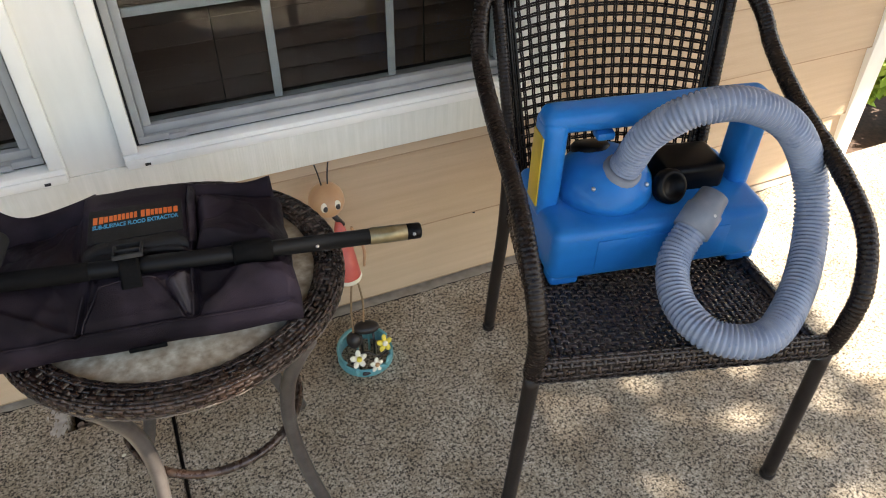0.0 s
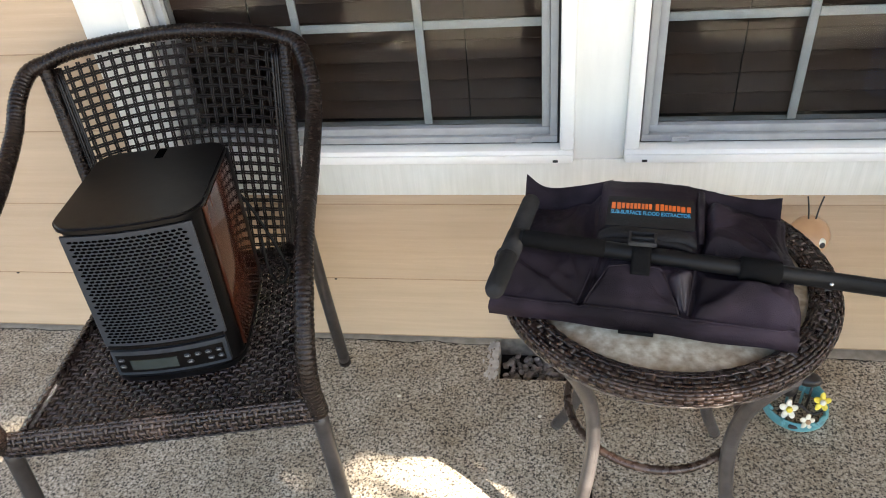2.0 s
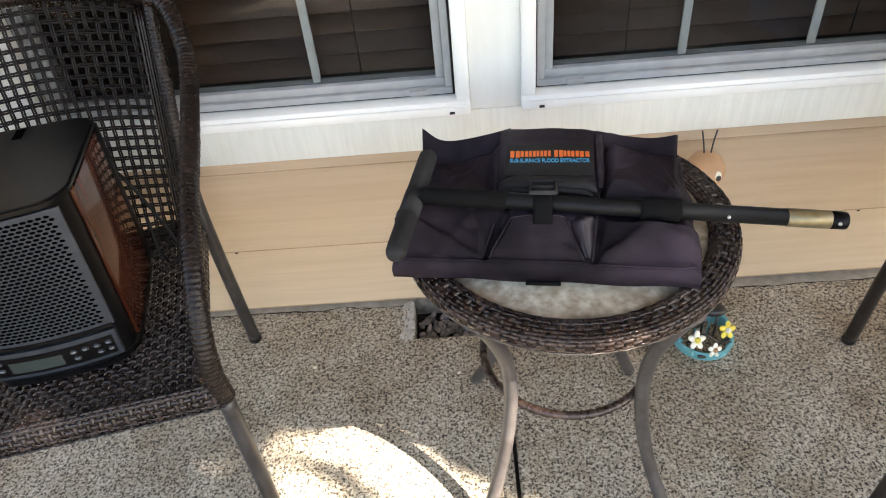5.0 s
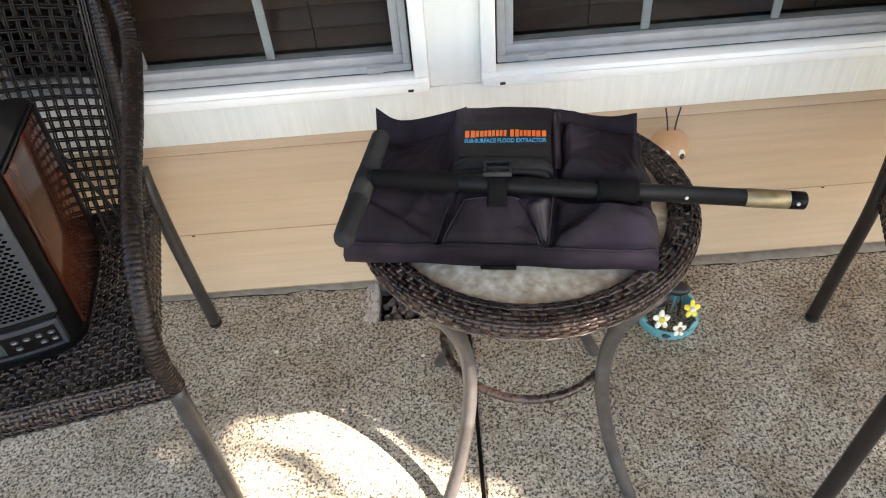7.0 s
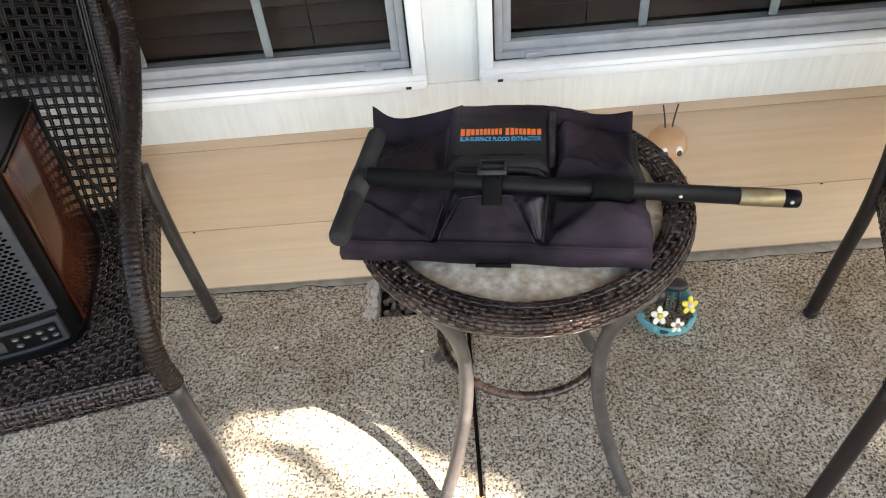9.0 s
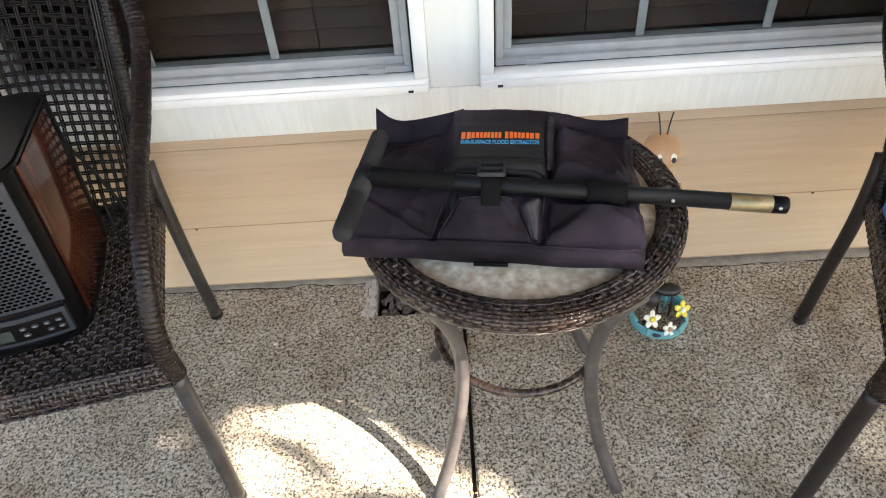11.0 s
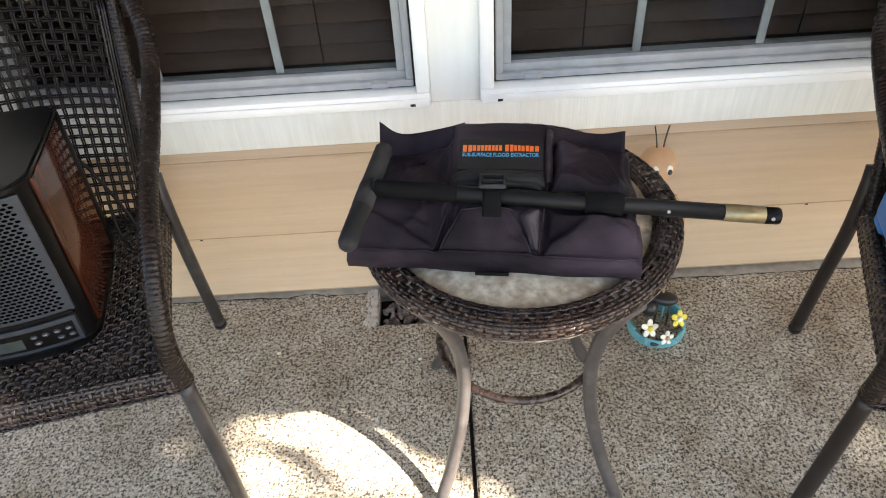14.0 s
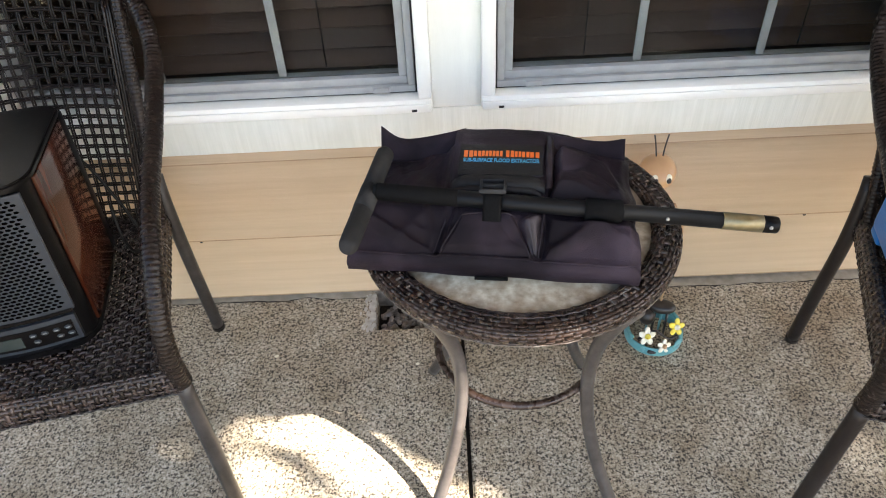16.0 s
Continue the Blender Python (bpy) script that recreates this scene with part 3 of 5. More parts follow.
def window(name, x0, x1, latch_x, weep_x, muntin_shift):
    win = empty(name, pose(0, 0, 0), "white vinyl window with grey sash and muntin grid, closed", "window", kind="structure")
    bm = bmesh.new()
    ring_frame(bm, x0, x1, WZ0, WZ1, 0.027, -0.020, 0.05, 0.004)
    fr = part("window_frame", bm, M["vinyl"], win)
    # sloping nose of the sill
    part("window_sill", box_bm(x0 + 0.002, x1 - 0.002, -0.026, -0.0202, WZ0 + 0.001, WZ0 + 0.018, bevel=0.002), M["vinyl"], win)
    part("weep_hole", box_bm(weep_x - 0.005, weep_x + 0.005, -0.0272, -0.0258, WZ0 + 0.004, WZ0 + 0.009), M["gap"], win)
    bm = bmesh.new()
    ring_frame(bm, x0 + 0.0272, x1 - 0.0272, WZ0 + 0.0272, WZ1 - 0.0272, 0.004, 0.010, 0.05, 0)
    part("gasket", bm, M["gap"], win)
    a0, a1, b0, b1 = x0 + 0.0315, x1 - 0.0315, WZ0 + 0.0315, WZ1 - 0.0315
    bm = bmesh.new()
    ring_frame(bm, a0, a1, b0, b1, 0.014, 0.004, 0.05, 0.002)
    ring_frame(bm, a0 + 0.0142, a1 - 0.0142, b0 + 0.0142, b1 - 0.0142, 0.016, 0.012, 0.05, 0.002)
    part("sash", bm, M["sash"], win)
    part("latch", box_bm(latch_x - 0.016, latch_x + 0.016, -0.003, 0.006, b0 + 0.002, b0 + 0.013, bevel=0.002), M["sash"], win, "small grey sash latch")
    g0, g1, h0, h1 = a0 + 0.0302, a1 - 0.0302, b0 + 0.0302, b1 - 0.0302
    pane = part("pane", box_bm(g0, g1, 0.026, 0.030, h0, h1), M["glass"], win, smooth=False)
    pane.visible_shadow = False
    for k in (1, 2):
        x = g0 + (g1 - g0) * k / 3 + muntin_shift
        part("muntin", box_bm(x - 0.008, x + 0.008, 0.031, 0.037, h0, h1, bevel=0.002), M["sash"], win)
    for z in (0.780, 0.985, 1.19, 1.395):
        for k in range(3):
            xa = g0 + (g1 - g0) * k / 3 + (0.0083 + muntin_shift if k else 0)
            xb = g0 + (g1 - g0) * (k + 1) / 3 - (0.0083 - muntin_shift if k < 2 else 0)
            part("muntin", box_bm(xa, xb, 0.031, 0.0368, z - 0.008, z + 0.008, bevel=0.002), M["sash"], win)
    # blind behind the glass
    blind = empty("window_blind", pose((x0 + x1) / 2, 0.09, h0), "dark wooden slatted blind hanging closed behind the window", "blind", group="window blinds")
    hw = (x1 - x0) / 2 - 0.035
    me = None
    k = 0
    z = 0.012
    while h0 + z < WZ1 - 0.05:
        if me is None:
            bm = bmesh.new()
            box(bm, -hw, hw, -0.024, 0.024, -0.0013, 0.0013, bevel=0.0008, seg=1)
            s = part("slat", bm, M["blind"], blind)
            me = s.data
        else:
            s = put("slat", me, blind)
        s.matrix_basis = pose(0, 0, z, 52 + 5 * math.sin(k * 2.3), 0.25 * math.sin(k * 1.7), 0)
        z += 0.041
        k += 1
    for lx in (-hw * 0.55, hw * 0.55):
        part("ladder_cord", box_bm(lx - 0.001, lx + 0.001, -0.026, -0.024, 0, WZ1 - h0 - 0.06), M["strap"], blind)


window("window_1", *WIN[0], -0.062, 0.0, 0.010)
window("window_2", *WIN[1], 0.234, 0.169, 0.006)


# ---- wicker chairs ----
UPPER = Matrix.Translation((0, 0, -0.062)) @ Matrix.Diagonal((1.05, 1.05, 1.05, 1))


def chair(m, leg_material, label, front, rear, splay=0.0):
    top = empty("wicker_armchair", m, label, "chair", "patio armchairs")

    def seat_f(u, v):
        hw = 0.207 - 0.027 * v
        x = (2 * u - 1) * hw
        y = -0.240 + 0.425 * v
        z = 0.437 - 0.030 * v - 0.012 * np.sin(math.pi * np.clip(v, 0, 1)) * (1 - (2 * u - 1) ** 2)
        P = np.stack([x, y, z + 0 * x], 1)
        return P, np.tile([0.0, 0.07, 0.9975], (len(P), 1))

    def back_f(u, v):
        c = 1 - (2 * u - 1) ** 2
        x = (2 * u - 1) * (0.148 + 0.040 * v)
        y = 0.168 + 0.118 * v + 0.036 * c * (0.35 + 0.65 * v)
        z = 0.408 + 0.385 * v + 0.014 * c * v
        P = np.stack([x, y, z], 1)
        N = np.stack([-(2 * u - 1) * 0.3, -np.ones_like(u), 0.3 * np.ones_like(u)], 1)
        return P, N / np.linalg.norm(N, axis=1)[:, None]


    def apron_f(x0, x1, y0, y1, z0, z1, nx, ny):
        def f(u, v):
            a = radians(-20) + v * radians(220)
            cx, cy, cz = x0 + (x1 - x0) * u, y0 + (y1 - y0) * u, z0 + (z1 - z0) * u
            h, w = 0.024, 0.013
            P = np.stack([cx + nx * w * np.sin(a), cy + ny * w * np.sin(a), cz + h * np.cos(a)], 1)
            N = np.stack([nx * np.sin(a), ny * np.sin(a), np.cos(a)], 1) + 0 * P
            return P, N
        return f

    rails = []
    for x0, x1, y0, y1, z0, z1, nx, ny in ((-0.236, 0.236, -0.246, -0.246, 0.421, 0.421, 0, -1), (0.203, 0.179, -0.24, 0.185, 0.421, 0.394, 1, -0.05), (-0.203, -0.179, -0.24, 0.185, 0.421, 0.394, -1, -0.05), (-0.196, 0.196, 0.186, 0.186, 0.396, 0.396, 0, 1)):
        n = int(math.hypot(x1 - x0, y1 - y0) / 0.0085)
        rails.append(weave(apron_f(x0, x1, y0, y1, z0, z1, nx, ny), n, 8, 0.0041, 0.0042, 0.0007, 0.0007))
        rails.append(sweep([(x0, y0, z0), (x1, y1, z1)], 0.0115, 10, flat=1.85))
    seat_frame = put("seat_frame", mesh_of("seat_frame", *join(*rails), M["seat"]), top, "woven seat rail")
    for vf in weave(seat_f, 37, 38, 0.0046, 0.0044, 0.0013, 0.0010, split=True):
        put("seat_strand", mesh_of("seat_strand", *vf, M["seat"]), seat_frame)
    corner = (0.216, 0.283, 0.803)
    frame_tubes = []
    for s in (-1, 1):
        frame_tubes.append(wrapped([(s * 0.176, 0.166, 0.395), (s * 0.188, 0.205, 0.53), (s * 0.203, 0.25, 0.68), (s * 0.214, 0.283, 0.795)], 0.0115, seed=3 + s))
    frame_tubes.append(wrapped([(-0.216, 0.283, 0.803), (-0.15, 0.303, 0.816), (0, 0.325, 0.822), (0.15, 0.303, 0.816), (0.216, 0.283, 0.803)], 0.0135, seed=7))
    frame_tubes.append(wrapped([(-0.168, 0.176, 0.412), (0, 0.190, 0.412), (0.168, 0.176, 0.412)], 0.009, seed=9))
    # upright canes bordering the woven panel
    for s in (-1, 1):
        for k in range(6):
            vv = np.linspace(0, 1, 14)
            P, _ = back_f(np.full(14, 0.5 + 0.5 * s), vv)
            P[:, 0] += s * (0.001 + 0.0046 * k)
            P[:, 1] += 0.002 * (k % 2)
            frame_tubes.append(sweep(P, 0.0027, 6))
    back_frame = put("back_frame", mesh_of("back_frame", *join(*frame_tubes), M["wicker"]), top)
    for vf in weave(back_f, 20, 23, 0.0038, 0.0038, 0.0014, 0.0009, double=True, split=True):
        put("back_strand", mesh_of("back_strand", *vf, M["backcane"]), back_frame)
    for s in (-1, 1):
        pts = [(0.212, 0.286, 0.803), (0.238, 0.268, 0.795), (0.254, 0.228, 0.764), (0.259, 0.176, 0.722), (0.255, 0.050, 0.680), (0.250, -0.105, 0.650), (0.248, -0.200, 0.610), (0.241, -0.248, 0.545), (0.236, -0.256, 0.48), (0.236, -0.246, 0.415)]
        put("arm", mesh_of("arm", *wrapped([(s * x, y, z) for x, y, z in pts], 0.0148, seed=20 + s), M["wicker"]), top, "arm wound with dark resin cane")
    # the woven upper part in its true size
    for ob in top.children_recursive:
        ob.data.transform(UPPER)
    for s in (-1, 1):
        out = splay if s < 0 else 0.0
        for pts in ([(0.246, -0.257, 0.372), (0.66 * 0.246 + 0.34 * front[0] + 0.34 * out, -0.66 * 0.257 + 0.34 * front[1], 0.25), (0.32 * 0.246 + 0.68 * front[0] + 0.68 * out, -0.32 * 0.257 + 0.68 * front[1], 0.12), (front[0] + out, front[1], 0.004)], [(0.199, 0.218, 0.445), (0.201, 0.204, 0.40), (0.206, 0.192, 0.30), (0.6 * rear[0] + 0.082, 0.200, 0.16), (*rear, 0.004)]):
            leg = tube("leg", [(s * x, y, z) for x, y, z in pts], 0.0135, leg_material, top, n=16, sides=12)
            put("foot_cap", mesh_of("foot_cap", *lathe([(0.0105, 0), (0.0145, 0.001), (0.0145, 0.012), (0.0135, 0.014)], 12, pose(s * pts[-1][0], pts[-1][1], 0)), M["darksteel"]), leg)
    return top


CHAIR_L = pose(-0.661, -0.3454, 0, 0, 0, 12.0)
CHAIR_R = pose(0.952, -0.472, 0, 0, 0, -17.5)
chair(CHAIR_L, M["legsteel"], "dark brown wicker armchair with worn grey legs, holding a heater", (0.250, -0.263), (0.212, 0.215), 0.034)
chair(CHAIR_R, M["darksteel"], "dark brown wicker armchair with dark legs, holding a sprayer", (0.260, -0.250), (0.219, 0.212))


# ---- side table ----
def side_table(cx, cy):
    t = empty("side_table", pose(cx, cy, 0), "round side table with woven rim, mottled top, curved metal legs", "table")
    R0, R1, ZT = 0.206, 0.2525, 0.531
    rm, hw, hz = (R0 + R1) / 2, (R1 - R0) / 2, 0.0165

    def rim_f(u, v):
        a, b = 2 * math.pi * u, radians(-112) + v * radians(262)
        r = rm + hw * np.sign(np.sin(b)) * np.abs(np.sin(b)) ** 0.8
        z = ZT - hz + hz * np.sign(np.cos(b)) * np.abs(np.cos(b)) ** 0.8
        P = np.stack([r * np.cos(a), r * np.sin(a), z], 1)
        N = np.stack([np.sin(b) * np.cos(a), np.sin(b) * np.sin(a), np.cos(b)], 1)
        return P, N

    core = sweep([(rm * math.cos(2 * math.pi * k / 72), rm * math.sin(2 * math.pi * k / 72), ZT - hz) for k in range(72)], hw - 0.0006, 20, True, hz / hw)
    strands = weave(rim_f, 128, 15, 0.0061, 0.0043, 0.00040, 0.00035, steps=4)
    put("rim", mesh_of("rim", *join(strands, core), M["rim"]), t, "worn dark brown woven rim")
    # the pale worn cord along the lower edge of the rim
    cord = [((R1 - 0.0025) * math.cos(2 * math.pi * k / 220), (R1 - 0.0025) * math.sin(2 * math.pi * k / 220), ZT - 1.62 * hz + 0.0006 * math.sin(k * 1.9)) for k in range(220)]
    put("rim_cord", mesh_of("rim_cord", *sweep(cord, [0.0015 + 0.0005 * (k % 2) for k in range(220)], 6, True), M["cordwear"]), t, "frayed pale cord under the rim")
    put("tabletop", mesh_of("tabletop", *lathe([(R0 + 0.004, -0.008), (R0 + 0.004, 0.0), (0.0001, 0.0005)], 48, pose(0, 0, ZT - 0.012)), M["stone"]), t, "mottled grey and tan stone-look disc")
    for ax, ay, ky in ((-1, -1, 0.75), (1, -1, 0.75), (-1, 1, 0.577), (1, 1, 0.577)):
        d = np.array([ax * 0.66, ay * ky])
        pts = [(d[0] * r + 0.003, d[1] * r - 0.026, z) for r, z in ((0.222, 0.505), (0.196, 0.455), (0.168, 0.38), (0.158, 0.29), (0.170, 0.19), (0.202, 0.09), (0.246, 0.004))]
        tube("leg", pts, 0.0117, M["steel"], t, "curved grey-brown metal leg", 12, 40)
    put("stretcher", mesh_of("stretcher", *sweep([(0.003 + 0.143 * math.cos(2 * math.pi * k / 128), -0.026 + 0.143 * math.sin(2 * math.pi * k / 128), 0.258) for k in range(128)], [0.0078 if k % 2 else 0.0068 for k in range(128)], 10, True), M["rim"]), t, "wound ring joining the legs")
    return t


TABLE = (0.167, -0.366)
side_table(*TABLE)

# ---- black tool bag ----
BAG = pose(0.1115, -0.515, 0.5295, 0, 0, -7.3)


def bag_height(u, v):
    base = np.interp(v, [0, 0.012, 0.04, 0.07, 0.11, 0.17, 0.22, 0.25], [0.034, 0.038, 0.058, 0.076, 0.084, 0.086, 0.084, 0.072])
    side = 1 - (0.30 * smoothstep(0.10, 0.20, np.abs(u))) * smoothstep(0.06, 0.16, v)
    h = base * side
    low = smoothstep(0.0, 0.015, v) * (1 - smoothstep(0.06, 0.085, v))
    seam = 0.070 + 0.10 * v
    crease = lambda d, w, a: -a * np.exp(-(d / w) ** 2)
    h += crease(u - seam, 0.004, 0.008) * smoothstep(0.0, 0.02, v)
    h += crease(u + 0.080 - 0.30 * v, 0.005, 0.009) * low
    # stiff centre pocket standing proud, its gusset folding away beside it
    half = 0.068 - 0.55 * v
    inside = smoothstep(-0.002, 0.005, half - np.abs(u + 0.008)) * smoothstep(0.0, 0.012, v) * (1 - smoothstep(0.054, 0.060, v))
    h += 0.013 * inside
    gus = smoothstep(0.002, 0.010, u + 0.008 - half) * smoothstep(0.002, 0.010, seam - u) * smoothstep(0.012, 0.03, v) * (1 - smoothstep(0.08, 0.10, v))
    h += gus * (0.010 + 0.009 * np.sin((u - 0.9 * v) * 105))
    gul = smoothstep(0.002, 0.010, -u - 0.008 - half) * smoothstep(0.002, 0.012, u + 0.080 - 0.30 * v) * low
    h += gul * 0.006 * np.sin((u + 0.9 * v) * 170)
    # slack side pockets with diagonal folds
    right = smoothstep(0.0, 0.012, u - seam) * low
    h += right * (0.011 * np.exp(-(((u - 0.118) * 0.75 - (v - 0.034) * 1.1) / 0.014) ** 2) + 0.006 * np.exp(-(((u - 0.165) * 0.5 + (v - 0.045) * 1.0) / 0.010) ** 2))
    left = smoothstep(0.0, 0.012, -0.080 + 0.30 * v - u) * low
    h += left * (0.009 * np.exp(-(((u + 0.14) * 0.55 + (v - 0.030) * 1.0) / 0.009) ** 2) + 0.003 * np.exp(-(((u + 0.115) * 0.8 - (v - 0.045) * 0.7) / 0.009) ** 2))
    # padded panel behind the tube, and the sunken one on the other side of the flap
    pad = smoothstep(0.0, 0.014, u - seam) * smoothstep(0.0, 0.016, 0.192 - 0.25 * np.maximum(0, v - 0.13) - u) * smoothstep(0.085, 0.105, v) * smoothstep(0, 0.03, 0.215 - v)
    h += pad * (0.017 + 0.004 * np.sin(60 * (u - 0.3 * v)) * np.sin(45 * v))
    sunk = smoothstep(0.0, 0.02, -0.068 - u) * smoothstep(0.085, 0.11, v)
    h -= sunk * (0.027 - 0.008 * np.sin(38 * u + 22 * v) ** 2)
    h += 0.0035 * np.sin(38 * u + 25 * v) * np.sin(30 * v + 9 * u) * smoothstep(0.01, 0.04, v)
    # slack creases in the cloth
    rr = np.random.default_rng(12)
    for k in range(34):
        cu, cv, ang, ln = rr.uniform(-0.19, 0.19), rr.uniform(0.02, 0.21), rr.uniform(-0.9, 0.9) + (1.57 if k % 3 == 0 else 0), rr.uniform(0.015, 0.045)
        a, b = (u - cu) * math.cos(ang) + (v - cv) * math.sin(ang), -(u - cu) * math.sin(ang) + (v - cv) * math.cos(ang)
        h += rr.uniform(-0.0045, 0.0050) * np.exp(-(a / ln) ** 2 - ((b - 6 * a * a) / rr.uniform(0.003, 0.0065)) ** 2)
    under_tube = 0.0765 - 0.0867 * u + 1.3 * np.maximum(0, np.abs(v - 0.072) - 0.011)
    return np.minimum(h, under_tube)


def front_shift(u, v):
    """The front edge runs a little askew to the back."""
    return (0.0105 - 0.0275 * u) * np.clip(1 - v / 0.06, 0, 1)


def tool_bag():
    bag = empty("tool_bag", BAG, "black nylon tool bag with printed flap, lying on the table", "bag")
    nu, nv, W, D = 170, 110, 0.203, 0.242
    us, vs = np.linspace(-W, W, nu), np.linspace(0, D, nv)
    U, V = np.meshgrid(us, vs)
    Z = bag_height(U, V)
    edge = np.minimum(W - np.abs(U), D - V)
    Z = Z * (0.86 + 0.14 * smoothstep(0, 0.012, edge))
    X = U + 0.002 * np.sin(V * 60)
    Y = V + front_shift(U, V) + 0.0015 * np.sin(U * 45) * (V < 0.004)
    verts = [(X[j, i], Y[j, i], Z[j, i]) for j in range(nv) for i in range(nu)]
    faces = [(j * nu + i, j * nu + i + 1, (j + 1) * nu + i + 1, (j + 1) * nu + i) for j in range(nv - 1) for i in range(nu - 1)]
    # skirt down to the base, bulging a little
    loop = [i for i in range(nu)] + [j * nu + nu - 1 for j in range(1, nv)] + [(nv - 1) * nu + i for i in range(nu - 2, -1, -1)] + [j * nu for j in range(nv - 2, 0, -1)]
    prev = loop
    for q, (f, out) in enumerate(((0.92, 0.0035), (0.55, 0.0055), (0.12, 0.0045), (0.0, 0.0), (0.0, -0.03))):
        cur = []
        for k in loop:
            x, y, z = verts[k]
            cx, cy = x, (y - D / 2 if y > D / 2 else y - front_shift(x, 0.0) - D / 2)
            ox = out * (1 if cx > 0 else -1) * (abs(cx) > W - 0.006)
            oy = out * (1 if cy > 0 else -1) * (abs(cy) > D / 2 - 0.006)
            cur.append(len(verts))
            verts.append((x + ox, y + oy, max(0.0008, z * f) if f else 0.0005))
        n = len(loop)
        faces += [(prev[k], cur[k], cur[(k + 1) % n], prev[(k + 1) % n]) for k in range(n)]
        prev = cur
    faces.append(tuple(prev))
    put("body", mesh_of("body", verts, faces, M["canvas"]), bag)
    # seam welt along the front edge
    wp = [(u, (0.0005 if abs(u) < 0.19 else 0.003) + front_shift(u, 0.0), float(bag_height(np.array(u), np.array(0.004))) * 0.99) for u in np.linspace(-0.2, 0.2, 50)]
    put("welt", mesh_of("welt", *sweep(wp, 0.0016, 6), M["canvas"]), bag)
    for u0, k, v1, name in ((0.066, 0.10, 0.215, "piping"), (-0.084, 0.30, 0.060, "piping")):
        pts = [(u0 + k * v, v + float(front_shift(u0 + k * v, v)), float(bag_height(np.array(u0 + k * v), np.array(v))) + 0.0012) for v in np.linspace(0.008, v1, 26)]
        put(name, mesh_of(name, *sweep(pts, 0.0014, 6), M["piping"]), bag)
    edge_pts = [(-0.071, 0.004), (-0.057, 0.030), (-0.046, 0.050), (-0.042, 0.053), (-0.008, 0.054), (0.026, 0.053), (0.030, 0.050), (0.041, 0.030), (0.055, 0.004)]
    pts = [(x, y, float(bag_height(np.array(x), np.array(y))) + 0.0008) for x, y in edge_pts]
    pts = [(x, y + float(front_shift(x, y)), float(bag_height(np.array(x), np.array(y))) + 0.0006) for x, y, _ in spline(pts, 60)[0]]
    put("pocket_edge", mesh_of("pocket_edge", *sweep(pts, 0.0013, 6), M["piping"]), bag, "stitched edge of the front pocket")
    # lid flap with the printed label
    ng, mg = 26, 30
    fv, ff = [], []
    for j in range(mg):
        v = 0.103 + (0.240 - 0.103) * j / (mg - 1)
        for i in range(ng):
            u = -0.066 + 0.150 * i / (ng - 1)
            e = min(i + 1.5, ng - 1 - i) / 5
            bow = 1 - max(0.0, 1 - e) ** 2
            z = float(np.interp(v, [0.103, 0.116, 0.18, 0.215, 0.24], [0.090, 0.099, 0.1025, 0.1045, 0.1020])) - 0.022 * (1 - bow) * (1 - 0.45 * float(smoothstep(0.19, 0.235, v))) + 0.0009 * math.sin(u * 70 + v * 30)
            fv.append((u, v, z))
    ff = [(j * ng + i, j * ng + i + 1, (j + 1) * ng + i + 1, (j + 1) * ng + i) for j in range(mg - 1) for i in range(ng - 1)]
    off = len(fv)
    fv += [(x, y + 0.001, z - 0.014) for x, y, z in fv]
    ff += [tuple(q + off for q in f[::-1]) for f in ff]
    rimq = list(range(ng)) + [j * ng + ng - 1 for j in range(1, mg)] + [(mg - 1) * ng + i for i in range(ng - 2, -1, -1)] + [j * ng for j in range(mg - 2, 0, -1)]
    ff += [(rimq[k], rimq[k] + off, rimq[(k + 1) % len(rimq)] + off, rimq[(k + 1) % len(rimq)]) for k in range(len(rimq))]
    flap = put("flap", mesh_of("flap", fv, ff, M["canvas"]), bag, "black top flap with worn edge")
    lip = [(u, 0.1015, 0.0895 + 0.001 * math.sin(u * 80) - 0.012 * (abs(u - 0.004) / 0.064) ** 8) for u in np.linspace(-0.060, 0.068, 30)]
    put("flap_edge", mesh_of("flap_edge", *sweep(lip, 0.007, 8, flat=0.8), M["patch"]), flap, "scuffed reinforced edge")
    bv, bf = [], []
    for i in range(25):
        u = -0.062 + 0.136 * i / 24
        dip = 0.012 * (abs(u - 0.006) / 0.068) ** 7
        for v, z in ((0.1005, 0.0945), (0.1015, 0.0985), (0.1075, 0.1010), (0.1165, 0.1032), (0.1185, 0.1012)):
            bv.append((u, v + 0.0008 * math.sin(u * 140), z - dip + 0.0007 * math.sin(u * 95 + v * 300)))
    bf = [(i * 5 + k, (i + 1) * 5 + k, (i + 1) * 5 + k + 1, i * 5 + k + 1) for i in range(24) for k in range(4)]
    put("flap_band", mesh_of("flap_band", bv, bf, M["patch"]), flap, "scuffed dark grey band sewn along the flap")
    # the label: a slightly raised patch with prints
    PV0, PV1 = 0.120, 0.190
    tilt = math.degrees(math.atan2(0.0045, 0.064))
    base = pose(0.008, (PV0 + PV1) / 2, 0.1032, tilt, 0, 0.5)
    patch = part("label_patch", box_bm(-0.062, 0.062, -(PV1 - PV0) / 2, (PV1 - PV0) / 2, -0.0015, 0.0012, bevel=0.0008), M["patch"], flap, "dark sewn label with orange and blue print")
    patch.matrix_basis = base
    # the maker's mark as plain blocks
    bm = bmesh.new()
    x = -0.056
